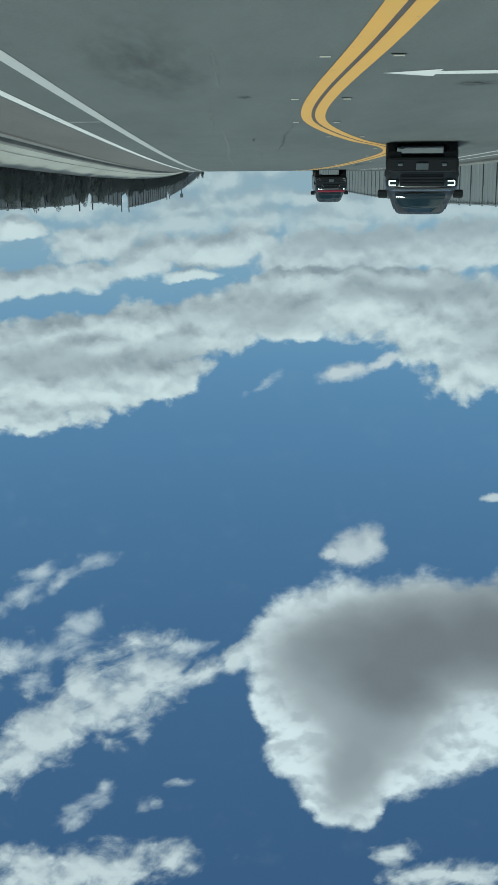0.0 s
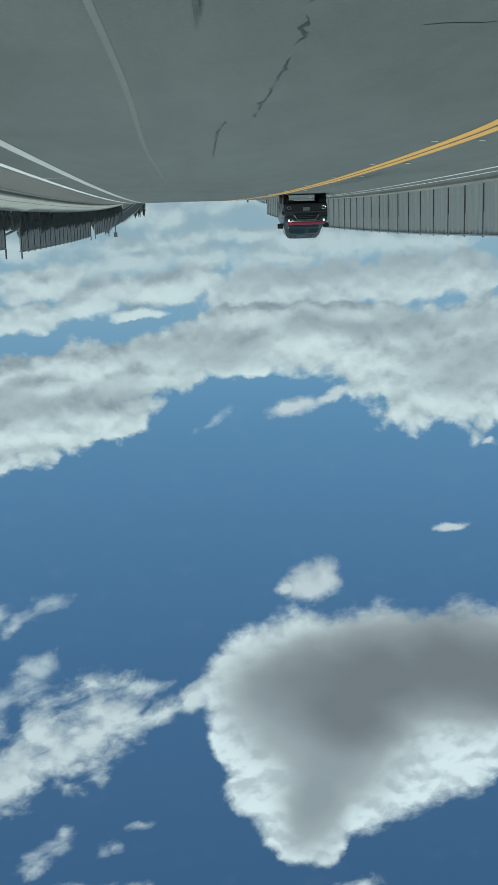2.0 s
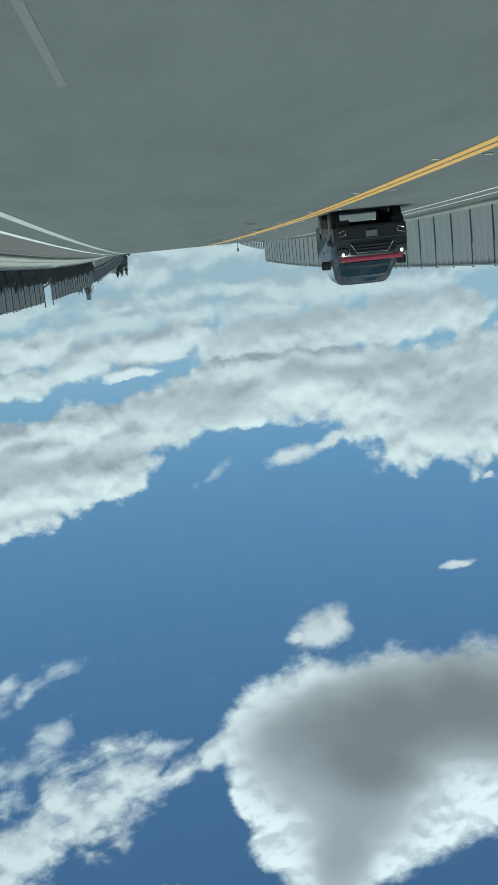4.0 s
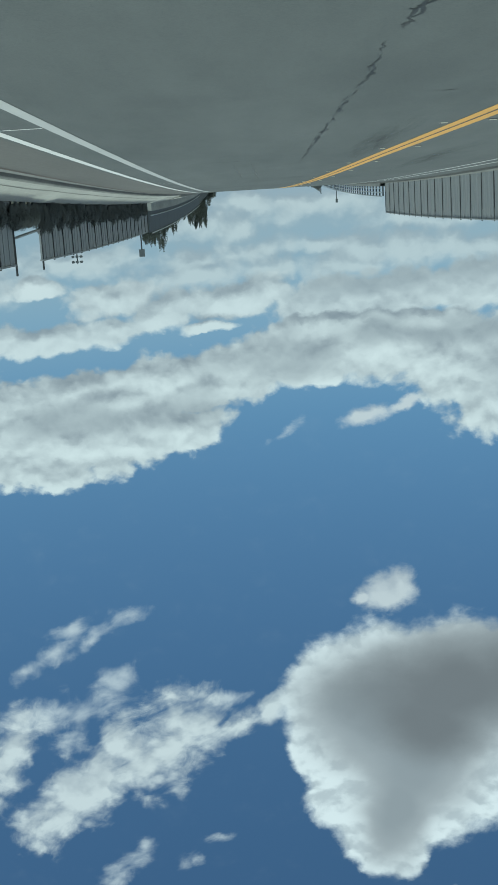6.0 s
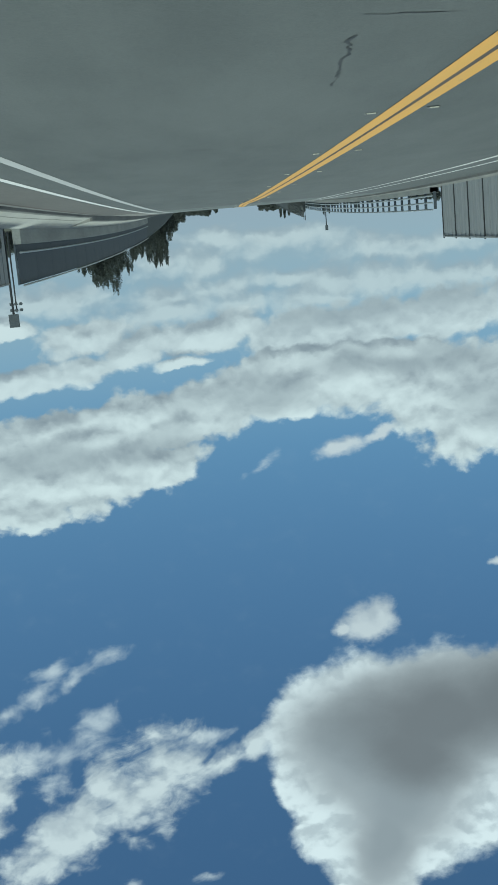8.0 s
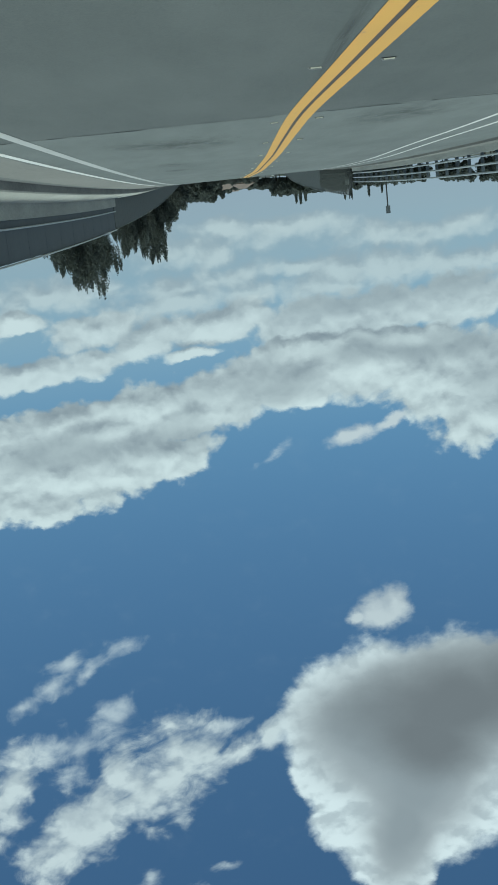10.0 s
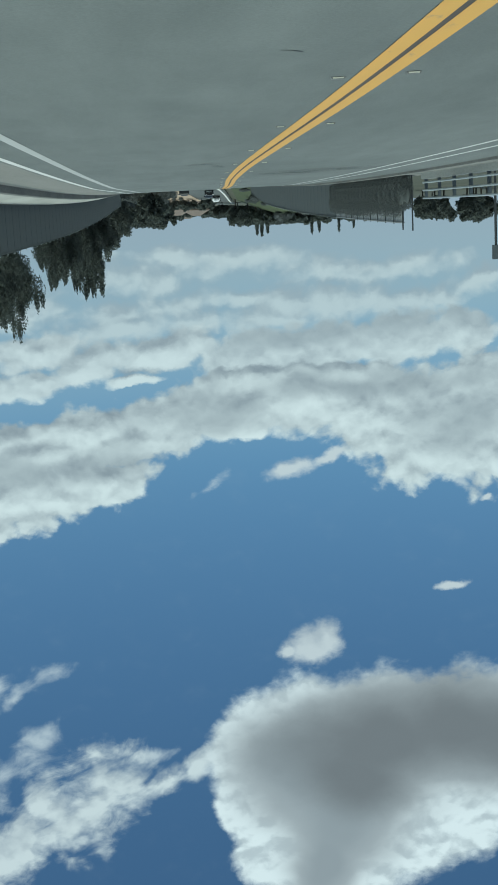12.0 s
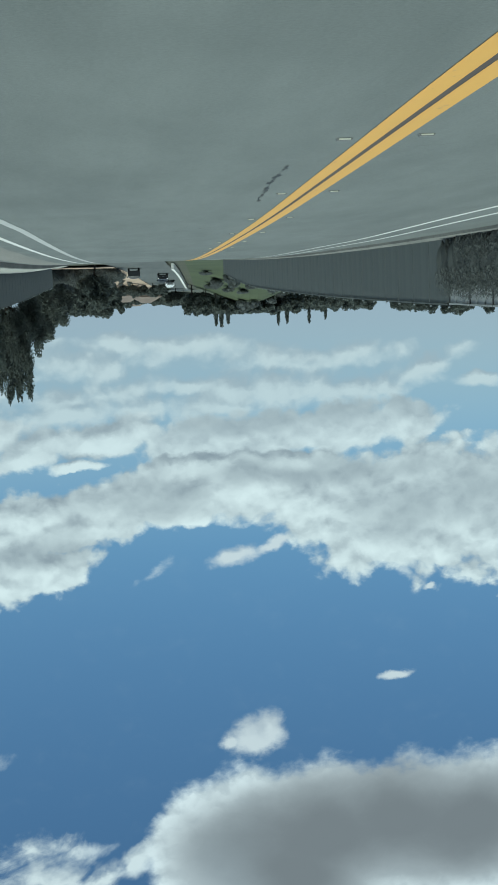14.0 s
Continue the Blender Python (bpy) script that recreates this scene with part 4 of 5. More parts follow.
def car(x, y, heading, label, paint, stripe=None, width=2.0, height=1.85, long=5.4, name="pickup_truck"):
    """A high-bonneted vehicle facing -y before it is turned by heading."""
    base = thing(name, Matrix.Translation((x, y, road_z(y))) @ Matrix.Rotation(radians(heading), 4, "Z"), label, "vehicle")
    w, h = width / 2, height
    # (along, height) of the body's outline from the bumper over bonnet, windscreen and roof to the tail
    outline = [(0.06, 0.42), (0.0, 0.62), (0.0, 0.86), (0.05, 1.05), (0.16, 1.12), (0.7, 1.19), (1.35, 1.235), (1.72, 1.52), (2.02, h - 0.07), (2.2, h - 0.01), (2.5, h), (3.6, h - 0.02), (3.78, h - 0.10), (3.95, 1.22), (long, 1.20), (long, 0.45)]
    bm = bmesh.new()
    rows = []
    for s in (-1.0, -0.965, -0.84, -0.4, 0.4, 0.84, 0.965, 1.0):
        rows.append([])
        edge = max(0.0, abs(s) - 0.84) / 0.16
        for yy, z in outline:
            cabin = min(max((z - 1.24) / (h - 1.24), 0.0), 1.0)
            inset = 0.09 * (z > 1.24) + 0.20 * cabin
            bow = 0.05 * (s * s) * (yy < 0.3) + 0.11 * edge * edge * (yy < 0.3)
            drop = 0.055 * edge * edge * (z > 1.0) + 0.018 * (s * s) * (z > 1.0)
            rows[-1].append(bm.verts.new((s * (w - inset), yy + bow, z - drop)))
    n = len(outline)
    for a, b in zip(rows, rows[1:]):
        for j in range(n):
            f = bm.faces.new((a[j], a[(j + 1) % n], b[(j + 1) % n], b[j]))
            f.smooth = j not in (0, 12, 13, 14, 15)
    bm.faces.new(rows[0])
    bm.faces.new(rows[-1][::-1])
    bmesh.ops.recalc_face_normals(bm, faces=bm.faces)
    part("body", bm, paint, base)
    part("grille", box((-w * 0.60, -0.035, 0.76), (w * 0.60, 0.03, 1.03), 0.025), M_TRIM, base)
    for z in (0.83, 0.90, 0.97):
        part("grille_bar", box((-w * 0.57, -0.05, z - 0.012), (w * 0.57, -0.03, z + 0.012), 0.006), paint, base)
    part("bumper", box((-w * 0.95, -0.11, 0.36), (w * 0.95, 0.12, 0.70), 0.06), M_TRIM, base, "black front bumper")
    part("bumper_lip", box((-w * 0.80, -0.118, 0.655), (w * 0.80, -0.085, 0.685), 0.01), paint, base)
    part("plate", box((-0.16, -0.135, 0.50), (0.16, -0.108, 0.64), 0.005), M_SIGN, base, "dull licence plate")
    part("axle", tube([(-w + 0.2, 0.95, 0.36), (w - 0.2, 0.95, 0.36)], 0.05, 8), M_TRIM, base)
    if stripe:
        part("bonnet_stripe", box((-w * 0.86, 0.10, 1.06), (w * 0.86, 0.75, 1.185), 0.05), stripe, base, "red bonnet front")
        frame_bar = [(-w * 0.58, -0.055, 0.78), (-w * 0.42, -0.055, 0.99), (w * 0.42, -0.055, 0.99), (w * 0.58, -0.055, 0.78)]
        part("grille_surround", tube(frame_bar, 0.011, 6), M_CHROME, base, "thin chrome grille surround")
    else:
        # Chrome strip stands in for the pale highlight along the bonnet front.
        part("bonnet_highlight", box((-w * 0.78, 0.05, 1.10), (w * 0.78, 0.10, 1.125), 0.01), M_CHROME, base)
    for s in (-1, 1):
        part("air_dam", box((s * w * 0.74 - w * 0.17, -0.04, 0.24), (s * w * 0.74 + w * 0.17, 0.10, 0.38), 0.03), M_TRIM, base)
        part("wheel_arch", box((s * (w - 0.02) - 0.05, 0.46, 0.70), (s * (w - 0.02) + 0.05, 1.46, 0.84), 0.04), M_TRIM, base)
        part("mud_flap", box((s * (w - 0.16) - 0.13, 1.50, 0.16), (s * (w - 0.16) + 0.13, 1.53, 0.52), 0.008), M_TRIM, base)
        part("sill", box((s * (w - 0.05) - 0.04, 1.50, 0.22), (s * (w - 0.05) + 0.04, long - 1.55, 0.46), 0.02), M_TRIM, base)
        if stripe:
            rim = [(s * w * 0.70, -0.125, 0.56), (s * w * 0.90, -0.115, 0.60), (s * w * 0.88, -0.115, 0.50), (s * w * 0.74, -0.125, 0.46), (s * w * 0.70, -0.125, 0.56)]
            part("fog_lamp", tube(rim, 0.010, 6), M_CHROME, base, "angular chrome fog lamp surround")
        else:
            part("fog_lamp", box((s * w * 0.60 - 0.06, -0.13, 0.50), (s * w * 0.60 + 0.06, -0.10, 0.56), 0.012), M_SIGN, base)
    bm = bmesh.new()
    grid = []
    for t in (0.0, 0.33, 0.66, 1.0):
        yy, z = 1.40 + t * 0.62, 1.265 + t * (h - 0.10 - 1.265)
        cabin = (z - 1.24) / (h - 1.24)
        half = w - 0.09 - 0.20 * cabin - 0.10 - 0.05 * (t > 0.9)
        grid.append([bm.verts.new((half * c, yy - 0.035 + 0.05 * c * c, z + 0.02 - 0.02 * c * c)) for c in (-1, -0.92, -0.5, 0, 0.5, 0.92, 1)])
    for a, b in zip(grid, grid[1:]):
        for j in range(6):
            bm.faces.new((a[j], a[j + 1], b[j + 1], b[j])).smooth = True
    out = bmesh.ops.extrude_face_region(bm, geom=list(bm.faces))
    for e in out["geom"]:
        if isinstance(e, bmesh.types.BMVert):
            e.co.y += 0.05
            e.co.z -= 0.04
    bmesh.ops.recalc_face_normals(bm, faces=bm.faces)
    part("windscreen", bm, M_GLASS, base)
    for s in (-1, 1):
        part("wiper", tube([(s * 0.12, 1.34, 1.265), (s * 0.12 + 0.5, 1.42, 1.30)], 0.012, 6), M_TRIM, base)
        part("headlight_housing", box((s * w * 0.80 - 0.16, -0.03, 0.86), (s * w * 0.80 + 0.16, 0.10, 1.03), 0.035), M_GLASS, base)
        bm = bmesh.new()
        if stripe:
            bmesh.ops.create_icosphere(bm, subdivisions=2, radius=0.045, matrix=Matrix.Translation((s * w * 0.80, -0.03, 1.01)))
        else:
            for z in (0.90, 1.0):
                add_box(bm, (s * w * 0.80 - 0.09, -0.05, z - 0.014), (s * w * 0.80 + 0.09, -0.025, z + 0.014))
            add_box(bm, (s * (w * 0.80 + 0.09) - 0.014, -0.05, 0.90), (s * (w * 0.80 + 0.09) + 0.014, -0.025, 1.0))
        part("headlight", bm, M_LAMP, base, "small bright round headlight" if stripe else "C-shaped white headlight")
        arm = part("mirror", box((s * (w - 0.06) if s > 0 else -w - 0.22, 1.60, 1.20), (w + 0.22 if s > 0 else -w + 0.06, 1.74, 1.40), 0.05), M_TRIM, base)
        part("mirror_glass", box((s * (w + 0.10) - 0.08, 1.745, 1.23), (s * (w + 0.10) + 0.08, 1.752, 1.37), 0.002), M_CHROME, arm)
        bm = bmesh.new()
        edge = [(s * (w - 0.095), 1.62, 1.30), (s * (w - 0.095), 3.62, 1.30), (s * (w - 0.25), 3.50, h - 0.14), (s * (w - 0.25), 2.12, h - 0.14)]
        inner = [bm.verts.new(p) for p in edge]
        outer = [bm.verts.new((p[0] + s * 0.02, p[1], p[2])) for p in edge]
        bm.faces.new(inner), bm.faces.new(outer)
        for j in range(4):
            bm.faces.new((inner[j], inner[(j + 1) % 4], outer[(j + 1) % 4], outer[j]))
        bmesh.ops.recalc_face_normals(bm, faces=bm.faces)
        part("side_window", bm, M_GLASS, base)
        part("door_handle", box((s * (w + 0.008) - 0.012, 2.55, 1.02), (s * (w + 0.008) + 0.012, 2.75, 1.06), 0.008), M_TRIM, base)
        for yy in (0.95, long - 1.1):
            bm = bmesh.new()
            add_tube(bm, [(s * (w - 0.28), yy, 0.39), (s * (w - 0.24), yy, 0.39), (s * (w - 0.04), yy, 0.39), (s * w, yy, 0.39)], [0.33, 0.39, 0.39, 0.33], 20)
            wheel = part("wheel", bm, M_TYRE, base)
            part("rim", tube([(s * (w - 0.05), yy, 0.39), (s * (w + 0.012), yy, 0.39)], [0.24, 0.20], 14), M_SIGN, wheel)
    return base


car(-4.68, 33.0, 7, "black pickup truck with white headlights in the turn lane", M_CAR, None, 1.92, 1.85, 4.4).scale.z = 1.14
car(-5.90, 82.3, 0, "black off-road car with a red bonnet edge", M_CAR, M_RED, 2.08, 1.85, 4.2, "off_road_car").scale.z = 1.24

# ---- signs and masts ----


def road_sign(x, y, top, wide, tall, label):
    z = road_z(y)
    ob = thing("road_sign", Matrix.Translation((x, y, z)), label, "sign", "roadside signs")
    part("pole", tube([(0, 0, -0.3), (0, 0, top - 0.1)], 0.05, 8), M_POST, ob)
    part("board", box((-wide / 2, -0.06, top - tall), (wide / 2, -0.02, top), 0.01), M_SIGN, ob, "plain grey sign board")


road_sign(8.3, 174.2, 4.4, 0.42, 0.55, "grey sign board on a thin dark pole by the bridge")
road_sign(-12.3, 260.3, 3.6, 0.32, 0.55, "small grey sign board on a thin dark pole")


def floodlight(x, y, top):
    z = ground_z(x, y)
    ob = thing("floodlight_mast", Matrix.Translation((x, y, z)), "tall sports floodlight mast with two rows of lamps", "mast")
    h = top - z
    part("pole", tube([(0, 0, -0.5), (0, 0, h)], [0.22, 0.12], 8), M_POST, ob)
    for zz in (h - 1.6, h - 0.4):
        part("cross_arm", box((-1.3, -0.06, zz - 0.06), (1.3, 0.06, zz + 0.06), 0.01), M_POST, ob)
        for k in range(3):
            part("lamp", box((-1.2 + k * 0.95, -0.35, zz - 0.28), (-0.65 + k * 0.95, 0.1, zz + 0.25), 0.05), M_SIGN, ob)


floodlight(40.8, 366.6, 18.2)

# ---- road details ----


def crack(points, width, label="thin dark crack in the asphalt"):
    """A ragged ribbon along (x, y) points, a little above the asphalt."""
    r = random.Random(int(points[0][1] * 10))
    line = []
    for (xa, ya), (xb, yb) in zip(points, points[1:]):
        n = max(2, int(math.hypot(xb - xa, yb - ya) / 0.13))
        line += [(xa + (xb - xa) * k / n + r.gauss(0, 0.022), ya + (yb - ya) * k / n + r.gauss(0, 0.03)) for k in range(n)]
    line.append(points[-1])
    bm = bmesh.new()
    last = None
    for k, (x, y) in enumerate(line):
        a, b = line[max(k - 1, 0)], line[min(k + 1, len(line) - 1)]
        d = Vector((b[0] - a[0], b[1] - a[1])).normalized()
        open_here = noise.noise(Vector((x * 1.7, y * 1.6, 3.1))) * 1.5 + 0.42
        w = 0.62 * width * min(max(0.0, open_here), 1.0) * r.uniform(0.3, 1.6)
        row = [bm.verts.new((x + s * d.y * w, y - s * d.x * w, road_z(y) + 0.004)) for s in (-1, 1)]
        if last:
            bm.faces.new((last[0], last[1], row[1], row[0]))
            if open_here > 0.7 and len(line) > 20 and r.random() < 0.3:
                side = r.choice((-1, 1)) * r.uniform(0.04, 0.11)
                tip = bm.verts.new((x + side, y + r.uniform(-0.1, 0.1), road_z(y) + 0.004))
                bm.faces.new((row[0], row[1], tip))
        last = row
    ob = part("road_crack", bm, M_CRACK)
    return tagged(ob, label, "road crack", "road cracks", "structure")


M_SEAL = speckled("pale_sealant", (0.10, 0.105, 0.10), (0.14, 0.145, 0.137), 0.4, 8, 0.8, (1, 0.3, 1), world=True)
M_CRACK = speckled("bitumen", (0.016, 0.018, 0.017), (0.038, 0.040, 0.038), 2, 20, 0.6, world=True)
crack([(-0.98, 24.0), (-0.96, 27.5), (-0.93, 29.7)], 0.012)
crack([(-0.90, 29.9), (-0.98, 31.7), (-1.03, 33.1), (-1.03, 37.2), (-1.02, 40.0)], 0.03)
crack([(-0.66, 39.5), (-0.62, 43.0), (-0.69, 48.0)], 0.025)
seal = part("sealed_seam", ribbon(bmesh.new(), lambda y: 0.46 + 0.04 * math.sin(y * 0.31), lambda y: 0.50 + 0.025 * (y > 30) + 0.04 * math.sin(y * 0.31 + 0.2), steps(27, 57, 60), 0.003), M_SEAL)
tagged(seal, "faint pale sealed seam along the asphalt", "road seam", kind="structure")
crack([(-2.7, 44.3), (-3.7, 44.5)], 0.02)
crack([(-1.66, 80.0), (-1.98, 78.9)], 0.03)
crack([(-1.80, 81.3), (-1.44, 82.0), (-1.44, 83.3), (-1.47, 85.4), (-1.38, 91.2), (-1.30, 93.0), (-1.38, 95.5), (-1.33, 98.3), (-1.36, 107.7), (-1.40, 113.0)], 0.03)
# broken stretches and short side branches along that long crack
rr = random.Random(41)
crack([(-1.44, 83.3), (-0.93, 83.35), (-0.66, 83.3)], 0.04)
line = [(-1.44, 82.0), (-1.44, 83.3), (-1.47, 85.4), (-1.38, 91.2), (-1.30, 93.0), (-1.38, 95.5), (-1.33, 98.3), (-1.36, 107.7)]
for (xa, ya), (xb, yb) in zip(line, line[1:]):
    for k in range(max(1, int((yb - ya) / 1.3))):
        y = ya + (yb - ya) * rr.random()
        x = xa + (xb - xa) * (y - ya) / (yb - ya)
        zig = [(x + rr.uniform(-0.055, 0.055), y + 0.28 * i + rr.uniform(-0.08, 0.08)) for i in range(4)]
        crack(zig, rr.uniform(0.028, 0.05), "jagged dark break along the asphalt crack")
        if rr.random() < 0.5:
            side = rr.choice((-1, 1)) * rr.uniform(0.08, 0.18)
            crack([(x, y + 0.3), (x + side, y + 0.3 + rr.uniform(-0.12, 0.12))], 0.05,
                  "short dark crack across the asphalt")
crack([(-1.62, 91.1), (-1.84, 91.2)], 0.03)
crack([(-1.52, 124.4), (-2.03, 124.6)], 0.03)
crack([(-0.08, 143.6), (-0.8, 143.9), (-1.49, 144.1)], 0.035)
crack([(-1.6, 133.4), (-1.72, 136.5)], 0.03)
crack([(-1.8, 258.2), (-2.2, 256.6)], 0.03)
crack([(-1.70, 260.7), (-2.42, 260.8)], 0.03)
crack([(-1.84, 269.2), (-1.95, 272.0), (-2.17, 275.0)], 0.06)
crack([(-1.14, 284.9), (-1.97, 283.0)], 0.05)
crack([(-2.73, 267.7), (-3.35, 267.4)], 0.035)
for x, xb, y, yb in ((-3.2, -4.1, 70.36, 70.29), (-1.66, -1.83, 64.58, 64.6), (-1.62, -2.34, 132.5, 132.7), (0.97, 0.64, 124.35, 124.43),
                    (0.28, 0.03, 18.81, 18.87), (0.05, -0.07, 18.68, 19.11), (-0.33, -0.45, 18.92, 18.94), 
                    (-0.95, -1.18, 224.4, 224.5), (-1.5, -1.66, 256.33, 256.3), (-1.9, -2.45, 32.68, 32.6), (-2.95, -3.68, 46.4, 45.8), (-2.3, -2.68, 97.62, 97.64)):
    crack([(x, y), (xb, yb)], 0.035, "short dark crack across the asphalt")
crack([(5.2, 190.15), (-0.6, 190.25), (-9.8, 190.5)], 0.08, "dark expansion joint across the bridge deck")
crack([(-2.68, 254.4), (-4.11, 253.4), (-5.59, 252.5), (-7.0, 251.7)], 0.05, "dark seam across the asphalt past the bridge")
crack([(1.2, 255.4), (-0.42, 255.3)], 0.035, "dark seam across the asphalt past the bridge")
crack([(1.3, 245.4), (0.2, 245.4), (-0.4, 245.45)], 0.018, "dark seam across the asphalt past the bridge")
crack([(-1.5, 252.9), (-1.95, 252.6)], 0.05)
crack([(-1.5, 255.6), (-1.95, 255.5)], 0.05)



def stain_mat(name, tone, most):
    """A soft-edged mark on the asphalt, thinning out towards its rim."""
    p = Paint(name)
    far = p.tree.nodes.new("ShaderNodeVectorMath")
    far.operation = "LENGTH"
    p.tree.links.new(p.where, far.inputs[0])
    near = p.ramp(far.outputs["Value"], (0.15, (1, 1, 1)), (0.98, (0, 0, 0)))
    patchy = p.ramp(p.noise(2.4, 6, 0.65), (0.36, (0, 0, 0)), (0.62, (1, 1, 1)))
    p.tree.links.new(p.mix(1.0, p.mix(1.0, near, patchy, "MULTIPLY"), (most, most, most), "MULTIPLY"), p.bsdf.inputs["Alpha"])
    p.set(Base_Color=(*tone, 1), Roughness=0.75)
    return p.mat


M_OIL = stain_mat("oil_stain", (0.030, 0.032, 0.031), 0.75)
M_DAMP = stain_mat("tyre_smear", (0.055, 0.058, 0.056), 0.36)
M_PALEMARK = stain_mat("pale_streak", (0.20, 0.21, 0.20), 0.5)


def mark(x, y, rx, ry, turn, material, label):
    """A flat round mark lying on the carriageway."""
    bm = bmesh.new()
    bm.faces.new([bm.verts.new((math.cos(k * math.pi / 12), math.sin(k * math.pi / 12), 0)) for k in range(24)])
    ob = part("road_stain", bm, material)
    slope = math.atan2(road_z(y + 1) - road_z(y - 1), 2)
    ob.matrix_world = Matrix.Translation((x, y, road_z(y) + 0.0025)) @ Matrix.Rotation(slope, 4, "X") @ Matrix.Rotation(radians(turn), 4, "Z") @ Matrix.Diagonal((rx, ry, 1, 1))
    return tagged(ob, label, "road stain", "road stains", "structure")


for x, y, rx, ry, turn in ((-2.85, 86.3, 0.24, 1.5, 10), (-2.5, 84.65, 0.16, 0.3, 0), (-3.7, 94.0, 0.28, 1.9, 0), (-3.05, 17.0, 0.35, 0.5, 0), (-0.22, 31.5, 0.05, 1.4, 0), (0.06, 18.9, 0.12, 0.3, 0)):
    mark(x, y, rx, ry, turn, M_OIL, "dark oil stain soaked into the asphalt")
for x, y, rx, ry, turn in ((-0.15, 196.0, 1.0, 3.2, 0), (0.9, 195.0, 0.9, 2.5, 10), (-1.77, 181.5, 0.10, 4.2, 0), (-0.75, 246.0, 0.50, 1.0, -20), (-1.25, 247.8, 0.20, 1.6, 8),
                           (-4.0, 193.0, 1.4, 3.0, 0), (-5.6, 255.6, 2.6, 2.9, -28), (-4.3, 258.0, 1.8, 3.2, 0), (1.0, 211.8, 0.5, 1.6, 0), (1.2, 15.0, 0.9, 5.0, 0),
                           (-2.7, 108.0, 0.5, 8.0, 0), (-5.6, 62.0, 0.5, 9.0, 0), (-5.2, 118.0, 0.5, 10.0, 0)):
    mark(x, y, rx, ry, turn, M_DAMP, "broad dark tyre smear on worn asphalt")
for x, y, rx, ry, turn in ((0.42, 15.5, 0.05, 3.0, 0), (0.66, 24.0, 0.06, 5.0, -1), (0.29, 121.0, 0.06, 8.0, 0.5), (-0.24, 121.0, 0.06, 9.0, 1.0), (0.2, 112.7, 1.2, 0.07, 0), (1.1, 78.6, 0.6, 0.06, 0), (-0.35, 78.4, 0.5, 0.05, 0), (0.9, 206.0, 0.5, 2.0, 0)):
    mark(x, y, rx, ry, turn, M_PALEMARK, "faint pale streak along the asphalt")

# Raised reflective markers in pairs beside the yellow line.
M_MARK = speckled("marker_ceramic", (0.07, 0.07, 0.066), (0.13, 0.13, 0.12), 3, 30, 0.4)
bm = box((-0.085, -0.05, 0.0), (0.085, 0.05, 0.022))
for v in bm.verts:
    if v.co.z > 0.01:
        v.co.x *= 0.8
        v.co.y *= 0.5
marker = bpy.data.meshes.new("road_marker")
bm.to_mesh(marker)
bm.free()
bm = box((-0.06, -0.052, 0.004), (0.06, -0.040, 0.018))
lens = bpy.data.meshes.new("reflector")
bm.to_mesh(lens)
bm.free()
M_LENS = Paint("amber_reflector").set(Base_Color=(0.62, 0.60, 0.50, 1), Roughness=0.2).mat
mark_y = [8.4, 13.8, 19.2, 24.6, 30.2] + [37.5 + 7.3 * k for k in range(21)] + [191.7, 198.4, 205.8] + [213.2 + 6.68 * k for k in range(15)]
for y in mark_y:
    for s in (-1, 1):
        ob = thing("road_marker", Matrix.Translation((centre_x(y) + s * 0.39, y + 0.1 * s, road_z(y) + 0.002)), "pale raised reflective marker beside the yellow line", "road marker", "raised markers")
        piece("base", marker, M_MARK, ob)
        piece("reflector", lens, M_LENS, ob)

# Short white ticks between the two edge lines.
for y in (24.0, 54.7, 99.5, 127.5):
    ob = part("lane_tick", ribbon(bmesh.new(), lambda q: R_LINE + 0.12, lambda q: R_LINE2 - 0.1, [y - 0.05, y + 0.05], 0.005), M_WHITE)
    tagged(ob, "short white tick between the edge lines", "road marking", "lane ticks", "structure")

# Turn arrow in the oncoming pocket.
bm = bmesh.new()
shape = [(-1.62, 15.60), (-2.3, 15.2), (-2.3, 15.42), (-3.3, 15.35), (-3.9, 16.4), (-4.1, 17.8), (-3.9, 17.8), (-3.6, 16.6), (-3.1, 15.75), (-2.3, 15.78), (-2.3, 16.02)]
bm.faces.new([bm.verts.new((x, y, road_z(y) + 0.005)) for x, y in shape])
tagged(part("turn_arrow", bm, M_WHITE), "white turn arrow painted in the oncoming pocket", "road marking", kind="structure")

# ---- beyond the crest ----


def far_x(y):
    return -1.0 - 9.5 * (min(max((y - 390) / 140, 0), 1.6)) ** 1.3


def draped(name, xs, ys, lift, material, label, category):
    bm = bmesh.new()
    rows = [[bm.verts.new((x, y, ground_z(x, y) + lift)) for x in (far_x(y) + d for d in xs)] for y in ys]
    for a, b in zip(rows, rows[1:]):
        for j in range(len(xs) - 1):
            bm.faces.new((a[j], a[j + 1], b[j + 1], b[j]))
    ob = part(name, bm, material)
    return tagged(ob, label, category, kind="structure")


draped("far_road", (-4, 0, 4), steps(396, 640, 60), 0.22, M_ROAD, "grey road curving up the far slope", "road")
draped("tan_verge", (4.0, 5, 6.5, 8, 10, 13), steps(430, 620, 60), 0.3, M_DUST, "bare tan soil beside the far road", "bare soil")
draped("green_bank", tuple(-6.5 - 1.6 * k for k in range(20)), steps(384, 570, 80), 0.1, M_GRASS, "green grassy bank beside the far road", "grass bank")

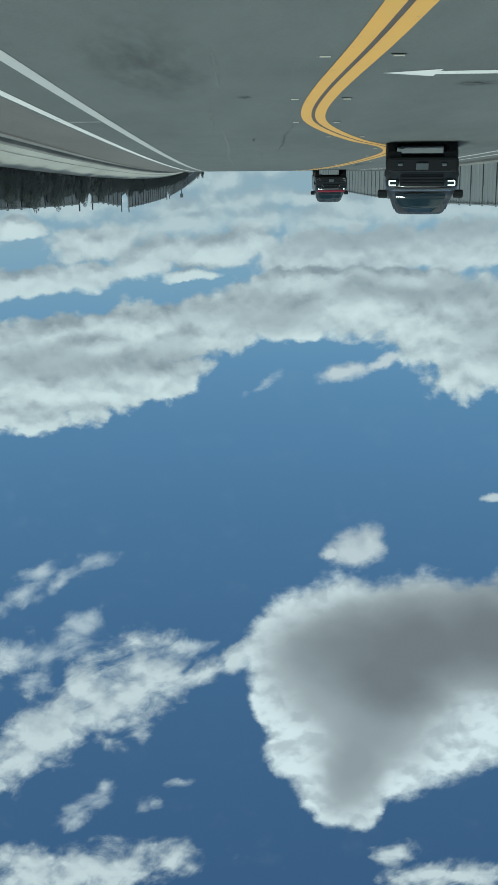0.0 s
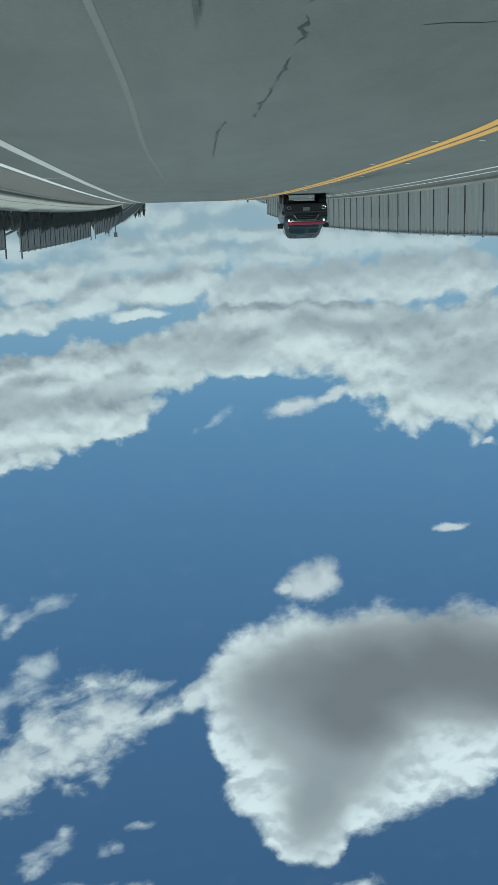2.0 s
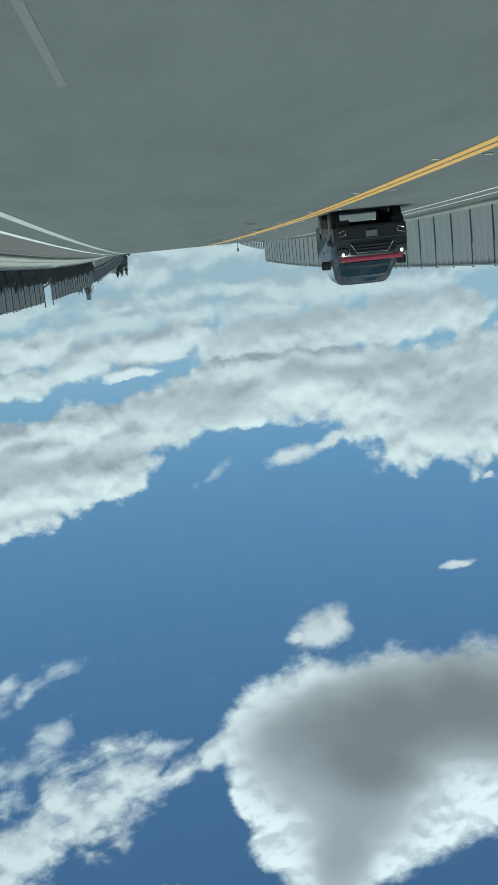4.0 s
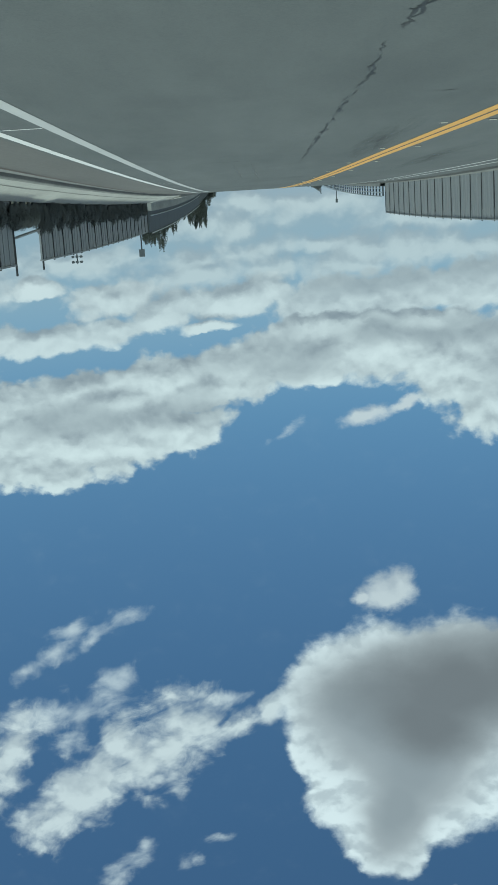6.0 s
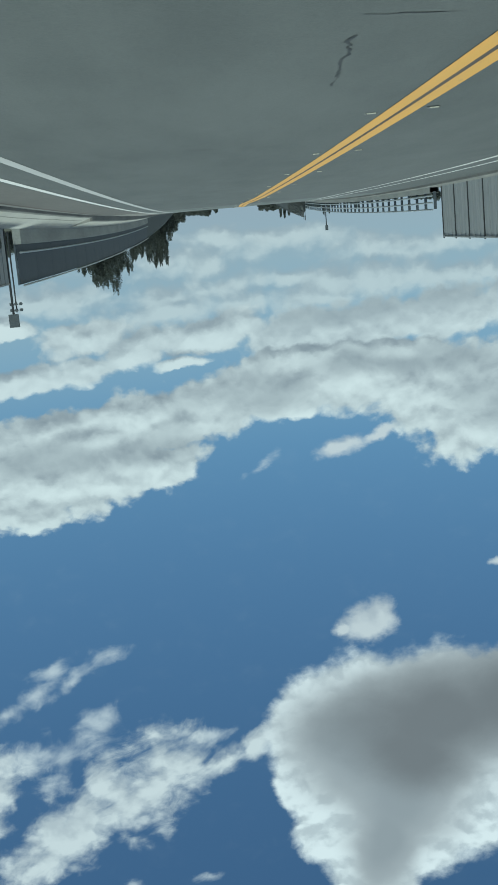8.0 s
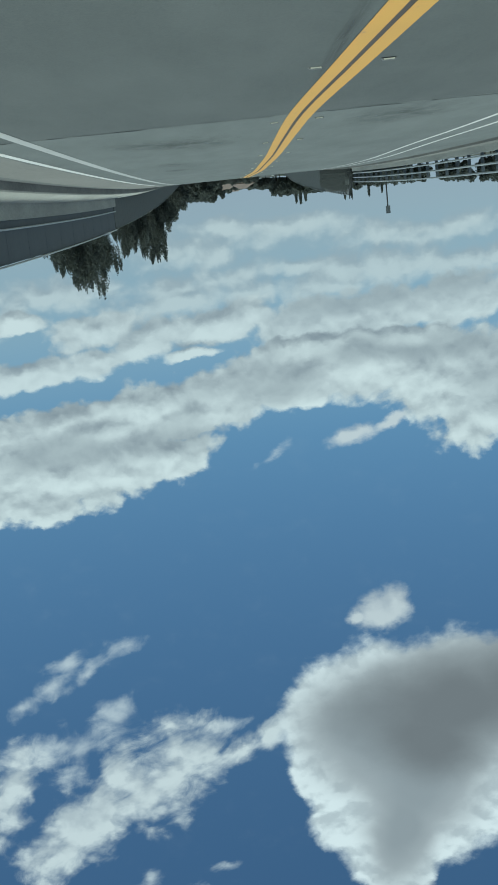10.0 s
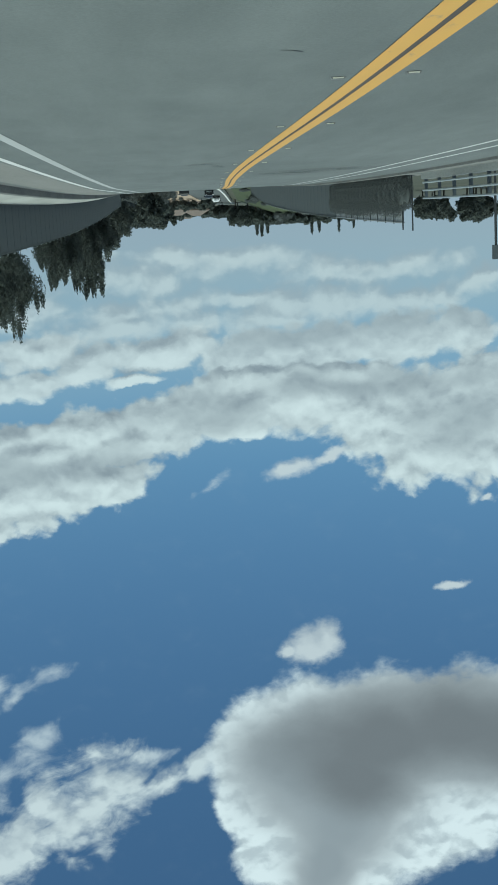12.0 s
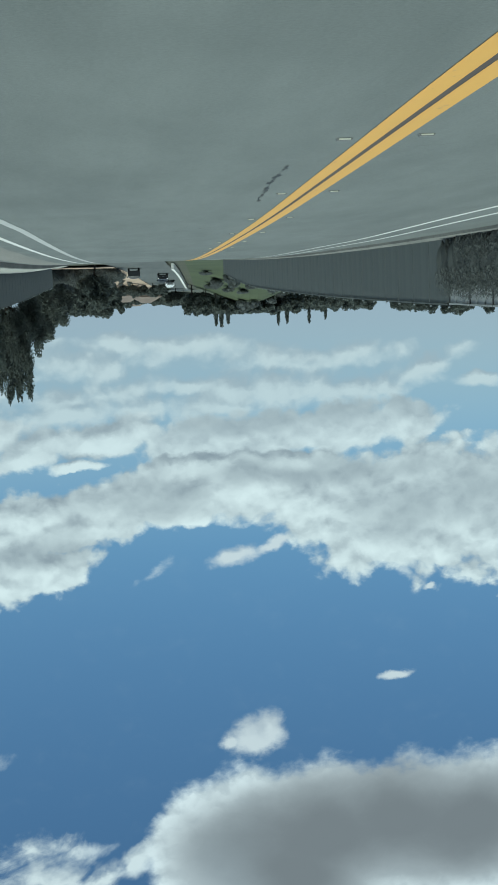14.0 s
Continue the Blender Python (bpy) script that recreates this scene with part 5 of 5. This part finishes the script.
barrier = thing("white_barrier", Matrix.Translation((0, 0, 0)), "low white concrete barrier beside the far road", "barrier")
M_PALE = speckled("white_concrete", (0.48, 0.48, 0.45), (0.66, 0.66, 0.62), 0.5, 9, 0.8)
for k in range(16):
    ya, yb = 430 + k * 6, 435.8 + k * 6
    xa, xb = far_x(ya) - 4.7, far_x(yb) - 4.7
    bm = box((-0.2, 0, 0), (0.2, 1, 0.9), 0.03)
    for v in bm.verts:
        s = v.co.y
        v.co.x += xa + (xb - xa) * s
        v.co.z += ground_z(xa, ya) * (1 - s) + ground_z(xb, yb) * s + 0.1
        v.co.y = ya + (yb - ya) * s
    part("segment", bm, M_PALE, barrier)

M_STUCCO = speckled("tan_stucco", (0.26, 0.225, 0.19), (0.36, 0.31, 0.27), 0.3, 6, 0.9)
M_TILE = speckled("brown_roof", (0.13, 0.105, 0.09), (0.21, 0.17, 0.145), 0.4, 5, 0.85)


def house(x, y, w, d, h, turn):
    z = ground_z(x, y)
    ob = thing("house", Matrix.Translation((x, y, z)) @ Matrix.Rotation(radians(turn), 4, "Z"), "small far tan stucco house with a brown roof", "house", "far houses")
    part("wall", box((-w / 2, -d / 2, -0.5), (w / 2, d / 2, h)), M_STUCCO, ob)
    bm = bmesh.new()
    e = 0.4
    lo = [bm.verts.new(p) for p in ((-w / 2 - e, -d / 2 - e, h), (w / 2 + e, -d / 2 - e, h), (w / 2 + e, d / 2 + e, h), (-w / 2 - e, d / 2 + e, h))]
    hi = [bm.verts.new(p) for p in ((-w / 2 + d / 2, 0, h + 1.5), (w / 2 - d / 2, 0, h + 1.5))]
    for f in ((lo[0], lo[1], hi[1], hi[0]), (lo[2], lo[3], hi[0], hi[1]), (lo[1], lo[2], hi[1]), (lo[3], lo[0], hi[0]), lo[::-1]):
        bm.faces.new(f)
    bmesh.ops.recalc_face_normals(bm, faces=bm.faces)
    part("roof", bm, M_TILE, ob)
    for k in range(max(2, int(w / 2.6))):
        xx = -w / 2 + (k + 0.5) * w / max(2, int(w / 2.6))
        win = part("window", box((xx - 0.55, -d / 2 - 0.05, h * 0.35), (xx + 0.55, -d / 2 + 0.02, h * 0.8)), M_GLASS, ob)
        part("frame", box((xx - 0.65, -d / 2 - 0.03, h * 0.3), (xx + 0.65, -d / 2 + 0.015, h * 0.34)), M_PALE, win)


for x, y, w, d, h, turn in ((-1.2, 532, 6, 4, 2.6, 6), (-6.2, 546, 6, 4, 2.6, -8), (-3.5, 568, 7, 4, 2.8, 4), (2.0, 562, 6, 4, 2.8, -5)):
    house(x, y, w, d, h, turn)
for k in range(26):
    y = 440 + k * 6.5 + rng.uniform(-2, 2)
    x = far_x(y) + rng.uniform(5, 12.5)
    ob = thing("shrub", Matrix.Translation((x, y, ground_z(x, y) + 0.2)) @ Matrix.Diagonal((0.7, 0.7, 0.6, 1)), "dark low shrub on tan soil", "shrub", "far shrubs")
    for name, me in zip(("foliage", "stem"), BUSHES[k % 3]):
        piece(name, me, None, ob)

for k in range(46):
    y = 446 + rng.uniform(0, 110)
    x = far_x(y) - 9 - rng.uniform(0, 24)
    ob = thing("shrub", Matrix.Translation((x, y, ground_z(x, y) + 0.25)) @ Matrix.Diagonal((1.5, 1.2, rng.uniform(0.7, 1.5), 1)), "olive scrub shrub on the green bank", "shrub", "shrubs on the bank")
    for name, me in zip(("foliage", "stem"), BUSHES[k % 3]):
        piece(name, me, None, ob)


def far_car(dx, y, turn, paint, label, name):
    ob = car(far_x(y) + dx, y, turn, label, paint, None, 1.85, 1.6, 4.7, name)
    ob.location.z = ground_z(far_x(y) + dx, y) + 0.23
    return ob


M_WHITECAR = Paint("white_car_paint").set(Base_Color=(0.62, 0.63, 0.63, 1), Roughness=0.3, Coat_Weight=0.4).mat
far_car(-1.9, 505, 0, M_WHITECAR, "white car coming down the far road", "car")
far_car(-1.7, 478, 0, M_CAR, "dark car coming down the far road", "car")
far_car(2.0, 452, 180, M_CAR, "dark van driving away on the far road", "van")
